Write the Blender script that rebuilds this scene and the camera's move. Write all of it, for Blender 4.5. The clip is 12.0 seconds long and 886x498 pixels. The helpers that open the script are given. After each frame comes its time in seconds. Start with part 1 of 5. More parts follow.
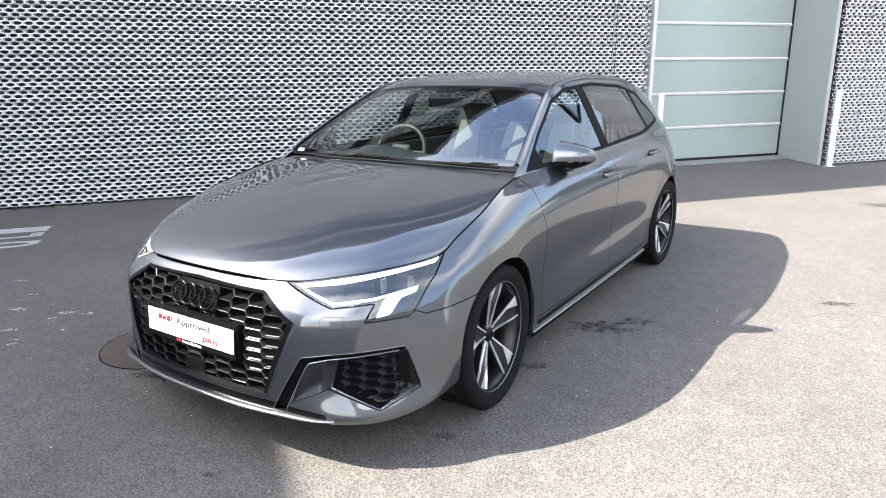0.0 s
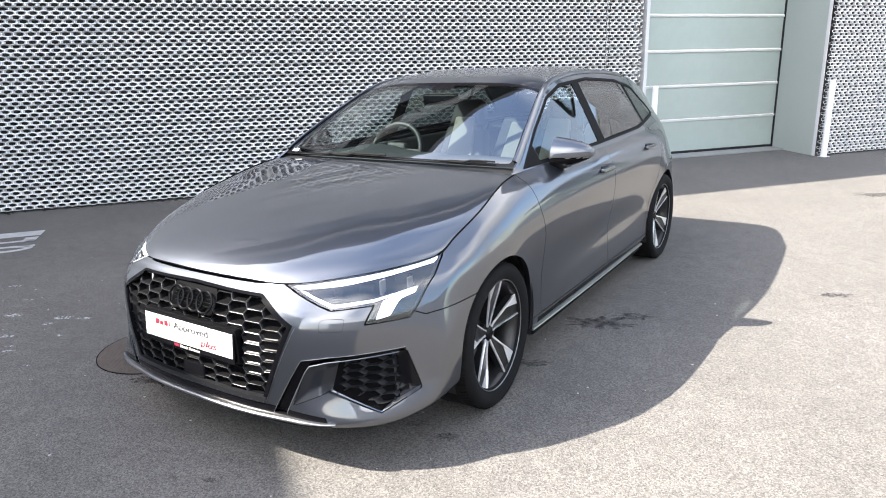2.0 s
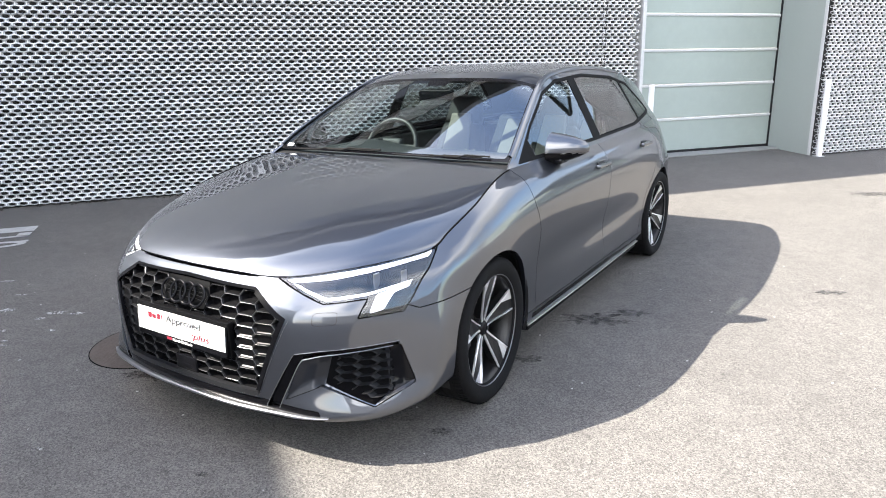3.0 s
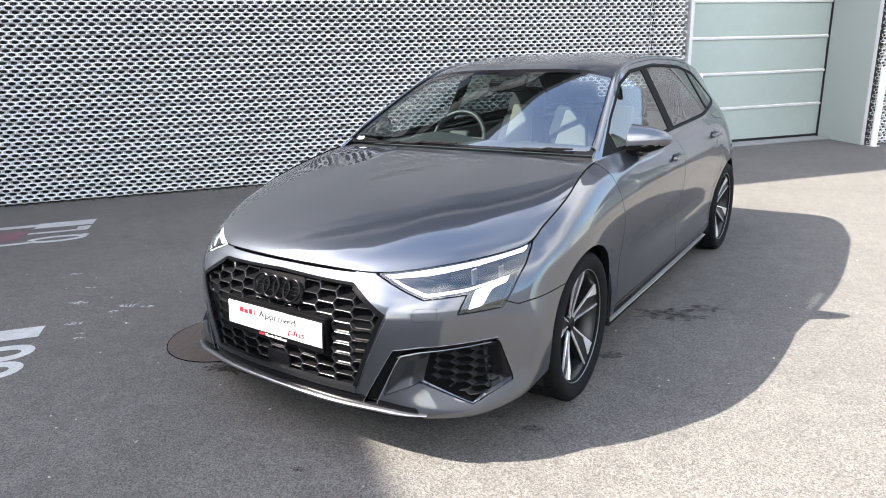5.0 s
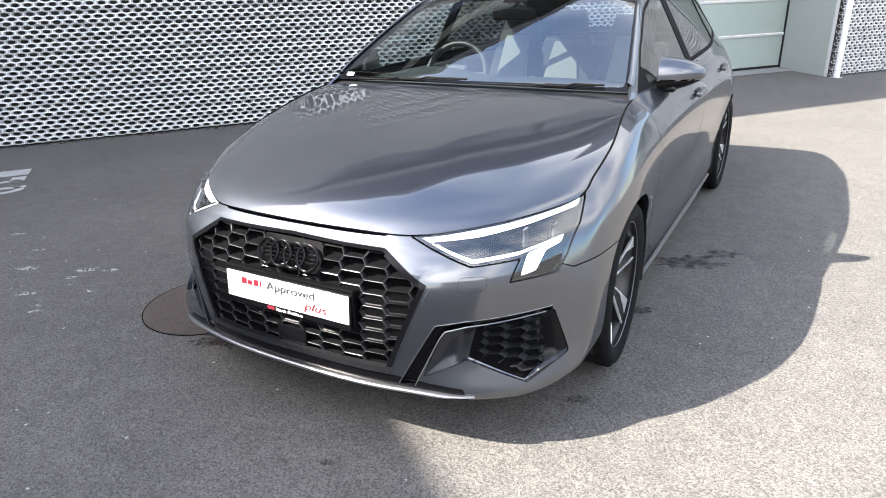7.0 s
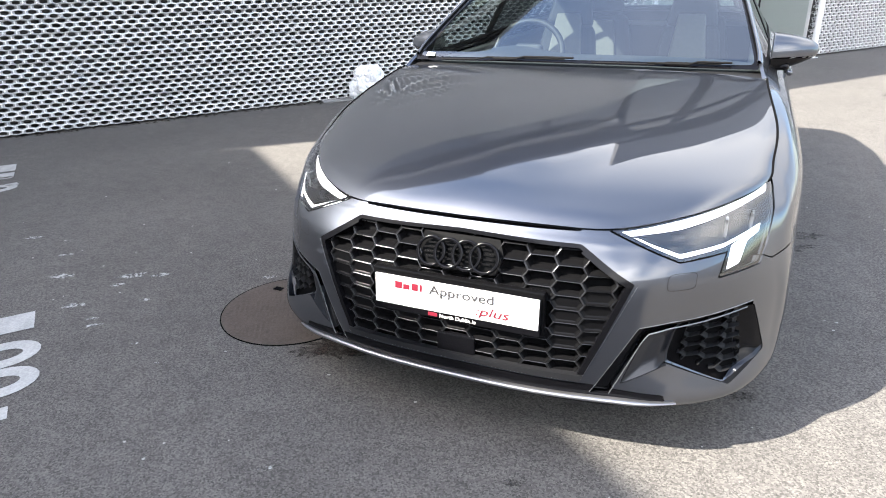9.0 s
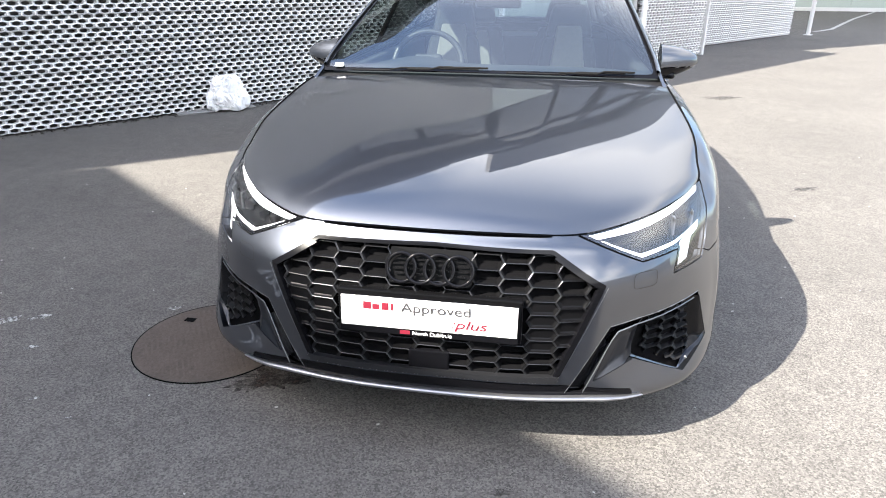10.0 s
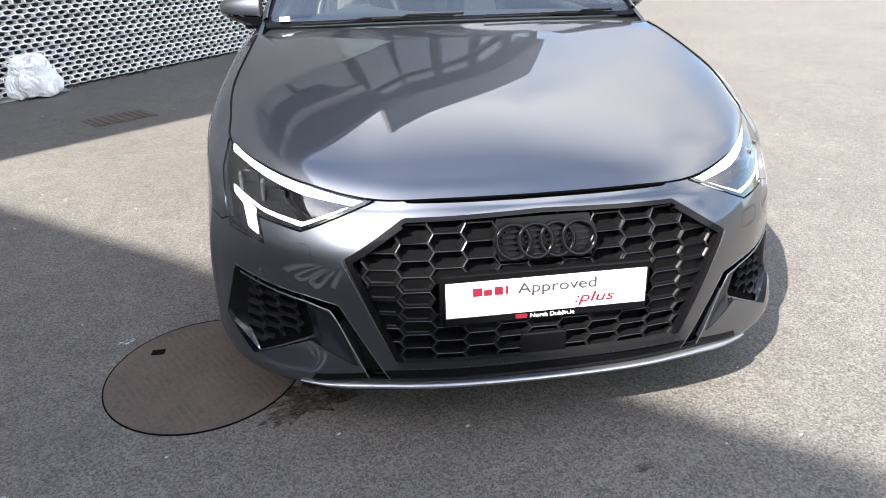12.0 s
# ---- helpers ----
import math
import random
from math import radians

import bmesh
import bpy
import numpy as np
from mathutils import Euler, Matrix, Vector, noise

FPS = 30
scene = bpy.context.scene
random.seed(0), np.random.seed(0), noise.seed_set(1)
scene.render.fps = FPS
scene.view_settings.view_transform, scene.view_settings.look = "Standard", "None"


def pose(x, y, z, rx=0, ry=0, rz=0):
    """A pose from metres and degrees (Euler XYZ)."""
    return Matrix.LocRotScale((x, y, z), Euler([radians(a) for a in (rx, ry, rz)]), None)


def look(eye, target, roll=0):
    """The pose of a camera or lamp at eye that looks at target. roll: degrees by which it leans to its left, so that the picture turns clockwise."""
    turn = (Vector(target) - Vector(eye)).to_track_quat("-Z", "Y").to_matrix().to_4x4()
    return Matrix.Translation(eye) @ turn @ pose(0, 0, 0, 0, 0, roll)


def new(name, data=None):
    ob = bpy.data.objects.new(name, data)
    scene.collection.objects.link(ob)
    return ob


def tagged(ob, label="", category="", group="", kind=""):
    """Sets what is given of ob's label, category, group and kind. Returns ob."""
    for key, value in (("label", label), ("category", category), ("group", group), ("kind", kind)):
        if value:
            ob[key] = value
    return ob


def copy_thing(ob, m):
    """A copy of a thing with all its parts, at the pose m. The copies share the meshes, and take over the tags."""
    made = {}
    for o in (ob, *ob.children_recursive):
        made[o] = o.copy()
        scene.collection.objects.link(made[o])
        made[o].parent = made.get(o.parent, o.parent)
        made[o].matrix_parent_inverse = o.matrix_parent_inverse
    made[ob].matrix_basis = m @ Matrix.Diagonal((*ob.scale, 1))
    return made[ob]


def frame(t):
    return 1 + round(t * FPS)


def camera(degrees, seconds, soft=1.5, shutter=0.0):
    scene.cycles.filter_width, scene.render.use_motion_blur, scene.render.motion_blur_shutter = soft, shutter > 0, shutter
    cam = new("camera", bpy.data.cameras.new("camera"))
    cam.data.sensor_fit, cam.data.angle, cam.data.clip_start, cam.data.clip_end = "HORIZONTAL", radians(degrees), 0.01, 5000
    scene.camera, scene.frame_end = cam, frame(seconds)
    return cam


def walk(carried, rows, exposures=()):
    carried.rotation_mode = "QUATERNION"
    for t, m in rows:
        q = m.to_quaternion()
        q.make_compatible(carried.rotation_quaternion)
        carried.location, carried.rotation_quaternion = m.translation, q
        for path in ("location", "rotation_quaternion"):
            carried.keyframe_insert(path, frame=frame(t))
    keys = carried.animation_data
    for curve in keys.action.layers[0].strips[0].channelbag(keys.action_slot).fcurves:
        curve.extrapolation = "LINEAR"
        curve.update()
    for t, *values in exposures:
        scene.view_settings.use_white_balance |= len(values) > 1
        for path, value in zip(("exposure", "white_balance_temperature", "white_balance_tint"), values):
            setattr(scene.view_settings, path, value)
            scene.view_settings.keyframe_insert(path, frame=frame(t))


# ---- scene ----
cam = camera(68.0, 12.0, soft=1.0)
PATH = [
    (0, (2.135, -2.306, 1.424), (1.076, -0.691, 0.905), -0.6),
    (0.5, (2.141, -2.303, 1.426), (1.079, -0.693, 0.897), -0.9),
    (1, (2.121, -2.298, 1.415), (1.073, -0.678, 0.888), -1.1),
    (1.5, (2.103, -2.294, 1.421), (1.066, -0.666, 0.895), -1.4),
    (2, (2.114, -2.295, 1.433), (1.068, -0.676, 0.902), -1.5),
    (2.5, (2.114, -2.288, 1.42), (1.074, -0.665, 0.887), -1.3),
    (2.7, (2.118, -2.288, 1.412), (1.082, -0.663, 0.879), -1.2),
    (4.3, (2.099, -2.294, 1.408), (0.996, -0.721, 0.851), -0.8),
    (4.5, (2.054, -2.309, 1.41), (0.928, -0.755, 0.846), -0.6),
    (5, (1.878, -2.4, 1.42), (0.781, -0.823, 0.864), -1.8),
    (5.5, (1.764, -2.434, 1.431), (0.735, -0.833, 0.816), -1.3),
    (6, (1.638, -2.362, 1.419), (0.688, -0.716, 0.797), 1.7),
    (6.5, (1.539, -2.271, 1.408), (0.607, -0.611, 0.795), 0.7),
    (6.7, (1.498, -2.263, 1.403), (0.555, -0.659, 0.669), -1.4),
    (8.3, (0.906, -2.463, 1.362), (0.129, -0.778, 0.616), -1.6),
    (8.5, (0.821, -2.429, 1.37), (0.026, -0.767, 0.59), -0.4),
    (9, (0.683, -2.421, 1.366), (-0.078, -0.746, 0.58), -1.5),
    (9.5, (0.482, -2.502, 1.387), (-0.002, -0.729, 0.597), -1.6),
    (10, (0.327, -2.491, 1.378), (0.013, -0.672, 0.607), 0.2),
    (10.5, (0.124, -2.355, 1.383), (-0.229, -0.545, 0.609), -2.1),
    (11, (-0.071, -2.35, 1.366), (-0.322, -0.54, 0.552), -2.6),
    (11.5, (-0.279, -2.366, 1.356), (-0.201, -0.539, 0.547), -2.4),
    (12, (-0.464, -2.232, 1.289), (-0.204, -0.449, 0.42), -1.0),
]
walk(cam, [(t, look(eye, target, roll)) for t, eye, target, roll in PATH], [(0.0, 2.14), (6.5, 2.10), (8.5, 2.10), (10.0, 2.10), (12.0, 1.84)])

# ---- light ----
SUN = Vector((-0.815, -0.685, 1.0)).normalized()
w = bpy.data.worlds.new("world")
scene.world = w
w.use_nodes = True
nt = w.node_tree
sky = nt.nodes.new("ShaderNodeTexSky")
sky.sky_type, sky.sun_disc = "NISHITA", False
sky.sun_elevation = math.asin(SUN.z)
sky.sun_rotation = math.atan2(SUN.x, SUN.y)
sky.air_density, sky.dust_density = 1.0, 2.0
bg = nt.nodes["Background"]
bg.inputs[1].default_value = 0.138
haze = nt.nodes.new("ShaderNodeHueSaturation")
haze.inputs["Saturation"].default_value = 1.1
nt.links.new(sky.outputs[0], haze.inputs["Color"])
cloud_at, cloud, cover, veil = nt.nodes.new("ShaderNodeTexCoord"), nt.nodes.new("ShaderNodeTexNoise"), nt.nodes.new("ShaderNodeMapRange"), nt.nodes.new("ShaderNodeMixRGB")
cloud.inputs["Scale"].default_value, cloud.inputs["Detail"].default_value = 1.6, 7
cover.inputs["From Min"].default_value, cover.inputs["From Max"].default_value = 0.41, 0.60
cover.inputs["To Min"].default_value, cover.inputs["To Max"].default_value = 0.06, 0.97
drift = nt.nodes.new("ShaderNodeVectorMath")
drift.inputs[1].default_value = (-1.8, -4.0, -7.3)
nt.links.new(cloud_at.outputs["Generated"], drift.inputs[0])
nt.links.new(drift.outputs[0], cloud.inputs["Vector"])
nt.links.new(cloud.outputs["Fac"], cover.inputs["Value"])
height, low_only = nt.nodes.new("ShaderNodeSeparateXYZ"), nt.nodes.new("ShaderNodeMapRange")
low_only.interpolation_type = "SMOOTHSTEP"
low_only.inputs["From Min"].default_value, low_only.inputs["From Max"].default_value = 0.60, 0.88
low_only.inputs["To Min"].default_value, low_only.inputs["To Max"].default_value = 1.0, 0.10
thinned = nt.nodes.new("ShaderNodeMath")
thinned.operation = "MULTIPLY"
nt.links.new(cloud_at.outputs["Generated"], height.inputs[0])
nt.links.new(height.outputs["Z"], low_only.inputs["Value"])
nt.links.new(cover.outputs[0], thinned.inputs[0])
nt.links.new(low_only.outputs[0], thinned.inputs[1])
nt.links.new(thinned.outputs[0], veil.inputs[0])
nt.links.new(haze.outputs[0], veil.inputs[1])
toward, glow, lit_cloud = nt.nodes.new("ShaderNodeVectorMath"), nt.nodes.new("ShaderNodeMapRange"), nt.nodes.new("ShaderNodeVectorMath")
toward.operation, lit_cloud.operation = "DOT_PRODUCT", "SCALE"
toward.inputs[1].default_value = SUN
lit_cloud.inputs[0].default_value = (11.1, 11.0, 11.1)
glow.inputs["From Min"].default_value, glow.inputs["From Max"].default_value = -0.4, 1.0
glow.inputs["To Min"].default_value, glow.inputs["To Max"].default_value = 0.24, 1.6
nt.links.new(cloud_at.outputs["Generated"], toward.inputs[0])
nt.links.new(toward.outputs["Value"], glow.inputs["Value"])
nt.links.new(glow.outputs[0], lit_cloud.inputs["Scale"])
nt.links.new(lit_cloud.outputs[0], veil.inputs[2])
nt.links.new(veil.outputs[0], bg.inputs[0])
lamp = bpy.data.lights.new("sun", "SUN")
lamp.energy, lamp.angle, lamp.color = 5.2, radians(0.5), (1, 0.94, 0.84)
sun = new("sun", lamp)
sun.matrix_world = Matrix.Translation((-10, -10, 14)) @ (-SUN).to_track_quat("-Z", "Y").to_matrix().to_4x4()


# ---- materials ----
def mat(name, colour, rough=0.5, metal=0.0, coat=0.0, var=0.12, scale=3.0, fine=60.0, bump=0.0, bump_scale=80.0, spec=0.5, random_tint=0.0):
    """A surface whose colour varies at two scales, with fine relief."""
    m = bpy.data.materials.new(name)
    m.use_nodes = True
    n, l = m.node_tree.nodes, m.node_tree.links
    b = n["Principled BSDF"]
    b.inputs["Roughness"].default_value, b.inputs["Metallic"].default_value = rough, metal
    b.inputs["Specular IOR Level"].default_value = spec
    b.inputs["Coat Weight"].default_value, b.inputs["Coat Roughness"].default_value = coat, 0.03
    tc = n.new("ShaderNodeTexCoord")
    if var > 0:
        t1, t2 = n.new("ShaderNodeTexNoise"), n.new("ShaderNodeTexNoise")
        t1.inputs["Scale"].default_value, t1.inputs["Detail"].default_value = scale, 6
        t2.inputs["Scale"].default_value, t2.inputs["Detail"].default_value = fine, 3
        l.new(tc.outputs["Object"], t1.inputs["Vector"])
        l.new(tc.outputs["Object"], t2.inputs["Vector"])
        add = n.new("ShaderNodeMath")
        l.new(t1.outputs["Fac"], add.inputs[0])
        l.new(t2.outputs["Fac"], add.inputs[1])
        mr = n.new("ShaderNodeMapRange")
        mr.inputs["From Min"].default_value, mr.inputs["From Max"].default_value = 0.6, 1.4
        mr.inputs["To Min"].default_value, mr.inputs["To Max"].default_value = 1 - var, 1 + var
        l.new(add.outputs[0], mr.inputs["Value"])
        mul = n.new("ShaderNodeVectorMath")
        mul.operation = "SCALE"
        mul.inputs[0].default_value = colour
        l.new(mr.outputs[0], mul.inputs["Scale"])
        out = mul.outputs[0]
        if random_tint:
            oi = n.new("ShaderNodeObjectInfo")
            m2 = n.new("ShaderNodeMapRange")
            m2.inputs["To Min"].default_value, m2.inputs["To Max"].default_value = 1 - random_tint, 1 + random_tint
            l.new(oi.outputs["Random"], m2.inputs["Value"])
            mul2 = n.new("ShaderNodeVectorMath")
            mul2.operation = "SCALE"
            l.new(out, mul2.inputs[0])
            l.new(m2.outputs[0], mul2.inputs["Scale"])
            out = mul2.outputs[0]
        l.new(out, b.inputs["Base Color"])
    else:
        b.inputs["Base Color"].default_value = (*colour, 1)
    if bump > 0:
        t3, bp = n.new("ShaderNodeTexNoise"), n.new("ShaderNodeBump")
        t3.inputs["Scale"].default_value, t3.inputs["Detail"].default_value = bump_scale, 5
        l.new(tc.outputs["Object"], t3.inputs["Vector"])
        bp.inputs["Strength"].default_value, bp.inputs["Distance"].default_value = bump, 0.004
        l.new(t3.outputs["Fac"], bp.inputs["Height"])
        l.new(bp.outputs[0], b.inputs["Normal"])
    return m


def glass(name, tint=(1, 1, 1), rough=0.0, facing=0.10):
    m = bpy.data.materials.new(name)
    m.use_nodes = True
    n, l = m.node_tree.nodes, m.node_tree.links
    n.remove(n["Principled BSDF"])
    tr, gl, mx = n.new("ShaderNodeBsdfTransparent"), n.new("ShaderNodeBsdfGlossy"), n.new("ShaderNodeMixShader")
    lw, pw, mr = n.new("ShaderNodeLayerWeight"), n.new("ShaderNodeMath"), n.new("ShaderNodeMapRange")
    lw.inputs[0].default_value = 0.5
    pw.operation = "POWER"
    pw.inputs[1].default_value = 3.6
    tr.inputs[0].default_value = (*tint, 1)
    gl.inputs["Roughness"].default_value = rough
    mr.inputs["To Min"].default_value, mr.inputs["To Max"].default_value = facing, 1.0
    l.new(lw.outputs["Facing"], pw.inputs[0])
    l.new(pw.outputs[0], mr.inputs["Value"])
    l.new(mr.outputs[0], mx.inputs[0])
    l.new(tr.outputs[0], mx.inputs[1])
    l.new(gl.outputs[0], mx.inputs[2])
    l.new(mx.outputs[0], n["Material Output"].inputs[0])
    return m


def asphalt():
    """Aggregate in bitumen: pale and dark stones, soft patches, fine relief."""
    m = mat("asphalt", (0.104, 0.097, 0.090), 0.88, var=0.2, scale=0.9, fine=9, bump=0.7, bump_scale=150)
    n, l = m.node_tree.nodes, m.node_tree.links
    b = n["Principled BSDF"]
    base = b.inputs["Base Color"].links[0].from_socket
    tc = n.new("ShaderNodeTexCoord")
    vo = n.new("ShaderNodeTexVoronoi")
    vo.inputs["Scale"].default_value = 190
    l.new(tc.outputs["Object"], vo.inputs["Vector"])
    sep = n.new("ShaderNodeSeparateColor")
    l.new(vo.outputs["Color"], sep.inputs[0])
    mr = n.new("ShaderNodeMapRange")
    mr.inputs["To Min"].default_value, mr.inputs["To Max"].default_value = 0.50, 1.50
    l.new(sep.outputs[0], mr.inputs["Value"])
    mul = n.new("ShaderNodeVectorMath")
    mul.operation = "SCALE"
    l.new(base, mul.inputs[0])
    l.new(mr.outputs[0], mul.inputs["Scale"])
    l.new(mul.outputs[0], b.inputs["Base Color"])
    return m


ASPHALT = asphalt()
PAINT = mat("grey_metallic_paint", (0.060, 0.066, 0.082), 0.44, 1.0, 1.0, var=0.05, scale=2, fine=900)
PAINT.node_tree.nodes["Principled BSDF"].inputs["Coat IOR"].default_value = 2.0
PAINT.node_tree.nodes["Principled BSDF"].inputs["Coat Roughness"].default_value = 0.012
BLACK = mat("gloss_black_plastic", (0.004, 0.004, 0.005), 0.14, var=0.0, spec=0.18)
MATT = mat("matt_black_plastic", (0.010, 0.010, 0.011), 0.55, var=0.15, bump=0.1, spec=0.3)
RUBBER = mat("tyre_rubber", (0.006, 0.006, 0.0065), 0.8, var=0.2, bump=0.2, spec=0.15)
RIM = mat("machined_alloy", (0.84, 0.84, 0.85), 0.32, 0.7, var=0.05)
WHITE = mat("white_plastic", (0.8, 0.8, 0.79), 0.4, var=0.03)
MESH = mat("white_coated_steel", (0.82, 0.81, 0.80), 0.45, var=0.06, scale=0.7, fine=20)
# cup walls share the white coat; their shade is put into this grey
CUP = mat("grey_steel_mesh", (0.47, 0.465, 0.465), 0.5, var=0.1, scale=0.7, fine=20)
BACKING = mat("dark_backing_wall", (0.075, 0.072, 0.07), 0.9, var=0.2)
DOOR = mat("frosted_door_panel", (0.33, 0.38, 0.35), 0.3, var=0.05, scale=0.6, fine=8)
ALU = mat("white_aluminium", (0.55, 0.55, 0.55), 0.35, var=0.04)
CLAD = mat("grey_wall_panel", (0.37, 0.405, 0.385), 0.5, var=0.05, scale=0.5)
CONCRETE = mat("pale_concrete", (0.25, 0.25, 0.245), 0.85, var=0.15, bump=0.3)
IRON = mat("rusty_iron", (0.086, 0.068, 0.056), 0.8, 0.1, var=0.35, scale=6, fine=90, bump=0.5)
OIL = mat("oil_stained_asphalt", (0.026, 0.026, 0.027), 0.6, var=0.5, scale=12, fine=200, bump=0.6, bump_scale=220)


def worn(m, scale, lo, hi):
    """Break a thin layer up, so that the ground shows through it."""
    n, l = m.node_tree.nodes, m.node_tree.links
    tc, t, mr = n.new("ShaderNodeTexCoord"), n.new("ShaderNodeTexNoise"), n.new("ShaderNodeMapRange")
    t.inputs["Scale"].default_value, t.inputs["Detail"].default_value, t.inputs["Roughness"].default_value = scale, 8, 0.7
    mr.inputs["From Min"].default_value, mr.inputs["From Max"].default_value = lo, hi
    l.new(tc.outputs["Object"], t.inputs["Vector"])
    l.new(t.outputs["Fac"], mr.inputs["Value"])
    l.new(mr.outputs[0], n["Principled BSDF"].inputs["Alpha"])
    return m


worn(OIL, 22, 0.36, 0.74)
FADED_RED = mat("faded_red_paint", (0.15, 0.075, 0.08), 0.8, var=0.3, scale=9, fine=120, bump=0.4)
MARKING = mat("worn_white_paint", (0.42, 0.42, 0.41), 0.7, var=0.3, scale=8, fine=120, bump=0.3)
SPLASH = worn(mat("dried_paint", (0.42, 0.42, 0.41), 0.7, var=0.2, scale=8, fine=120), 40, 0.42, 0.58)
worn(MARKING, 18, 0.22, 0.36)
BAG = mat("white_plastic_film", (0.85, 0.85, 0.85), 0.35, var=0.02)
BAG.node_tree.nodes["Principled BSDF"].inputs["Subsurface Weight"].default_value = 0.6
BAG.node_tree.nodes["Principled BSDF"].inputs["Subsurface Radius"].default_value = (0.1, 0.1, 0.1)
CLEAR_PANE = glass("clear_window_glass", (0.85, 0.9, 0.9), facing=0.12)
PANE = mat("solar_window_glass", (0.03, 0.033, 0.036), 0.05, coat=1.0, var=0.0)
PANE.node_tree.nodes["Principled BSDF"].inputs["Coat IOR"].default_value = 1.5
LEATHER = mat("pale_seat_leather", (0.33, 0.315, 0.27), 0.5, var=0.08, bump=0.15)
TRIM = mat("dark_cabin_trim", (0.035, 0.037, 0.038), 0.6, var=0.15, bump=0.2)
LINER = mat("grey_headliner", (0.04, 0.04, 0.042), 0.9, var=0.05)
RED = mat("red_print", (0.17, 0.008, 0.022), 0.5, var=0.0)
GREYPRINT = mat("grey_print", (0.05, 0.046, 0.05), 0.5, var=0.0)
GLASS = glass("car_glass", (0.64, 0.72, 0.72), facing=0.20)
SOFT_GREY = mat("grey_leather_rim", (0.03, 0.03, 0.031), 0.45, var=0.1)
RIM_DARK = mat("dark_alloy", (0.012, 0.012, 0.013), 0.35, 0.3, var=0.05)
STEEL = mat("brake_steel", (0.06, 0.058, 0.056), 0.45, 0.9, var=0.1)
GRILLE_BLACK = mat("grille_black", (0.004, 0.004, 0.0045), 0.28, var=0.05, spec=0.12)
# lighter than the grille black: highlights on the cell edges put into the metal
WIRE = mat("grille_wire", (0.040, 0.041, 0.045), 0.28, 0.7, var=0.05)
SOFFIT = mat("dark_grey_soffit", (0.08, 0.083, 0.09), 0.5, var=0.08, scale=0.6)
SILVER = mat("bright_satin_silver", (0.35, 0.35, 0.365), 0.3, 0.9, var=0.05)
GRIT = mat("pale_grit", (0.38, 0.37, 0.35), 0.8, var=0.3, scale=30)
LITTER = mat("dark_leaf_litter", (0.03, 0.025, 0.02), 0.9, var=0.4, scale=20)
SATIN = mat("satin_grey", (0.20, 0.207, 0.22), 0.3, 0.85, var=0.05)
LAMP_DARK = mat("lamp_housing", (0.045, 0.056, 0.082), 0.25, 0.6, var=0.05)
SIDE_GLASS = glass("tinted_side_glass", (0.30, 0.34, 0.34), facing=0.13)
DOOR_GLASS = glass("door_glass", (0.80, 0.87, 0.85), facing=0.10)
CLEAR = glass("lamp_glass", (0.95, 0.96, 0.98), facing=0.16)
DRL = mat("running_light", (0.85, 0.86, 0.88), 0.3, var=0.02)
DRL.node_tree.nodes["Principled BSDF"].inputs["Emission Color"].default_value = (0.95, 0.97, 1, 1)
DRL.node_tree.nodes["Principled BSDF"].inputs["Emission Strength"].default_value = 0.55
# near-black for gaps and hollows: their shade is put into the colour
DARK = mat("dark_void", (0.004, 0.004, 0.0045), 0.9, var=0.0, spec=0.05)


# ---- mesh helpers ----
def mesh_object(name, verts, faces, material, parent=None, label="", smooth=True, kind=""):
    me = bpy.data.meshes.new(name)
    me.from_pydata([tuple(float(c) for c in v) for v in verts], [], [tuple(int(i) for i in f) for f in faces])
    me.validate()
    if smooth:
        me.polygons.foreach_set("use_smooth", [True] * len(me.polygons))
    me.materials.append(material)
    ob = new(name, me)
    ob.parent = parent
    return tagged(ob, label=label, kind=kind)


def part(name, bm, material, parent, label="", smooth=False):
    me = bpy.data.meshes.new(name)
    bmesh.ops.recalc_face_normals(bm, faces=bm.faces)
    bm.to_mesh(me)
    bm.free()
    if smooth:
        me.polygons.foreach_set("use_smooth", [True] * len(me.polygons))
    me.materials.append(material)
    ob = new(name, me)
    ob.parent = parent
    return tagged(ob, label=label)


def add_box(bm, lo, hi, bevel=0.0, m=None):
    c = [(a + b) / 2 for a, b in zip(lo, hi)]
    s = [abs(b - a) for a, b in zip(lo, hi)]
    r = bmesh.ops.create_cube(bm, size=1, matrix=(m or Matrix()) @ Matrix.LocRotScale(c, None, s))
    if bevel:
        es = list({e for v in r["verts"] for e in v.link_edges})
        bmesh.ops.bevel(bm, geom=es, offset=bevel, segments=2, affect="EDGES", profile=0.5)


def box(lo, hi, bevel=0.0, m=None):
    bm = bmesh.new()
    add_box(bm, lo, hi, bevel, m)
    return bm


def thing(name, label, category, m=None, group="", kind=""):
    ob = new(name)
    if m is not None:
        ob.matrix_world = m
    return tagged(ob, label, category, group, kind)


# ---- ground ----
bm = bmesh.new()
bmesh.ops.create_grid(bm, x_segments=2, y_segments=2, size=400)
ground = part("ground", bm, ASPHALT, None)
tagged(ground, "worn grey asphalt yard with fine aggregate", "ground", kind="structure")

# ---- perforated facades ----
WALL_TURN = 52.0
WALL = pose(-3.43, 4.19, 0, 0, 0, WALL_TURN)  # local x along the wall, local -y towards the yard
CELL, ROW, COLS, ROWS_N = 0.1075, 0.042, 20, 60


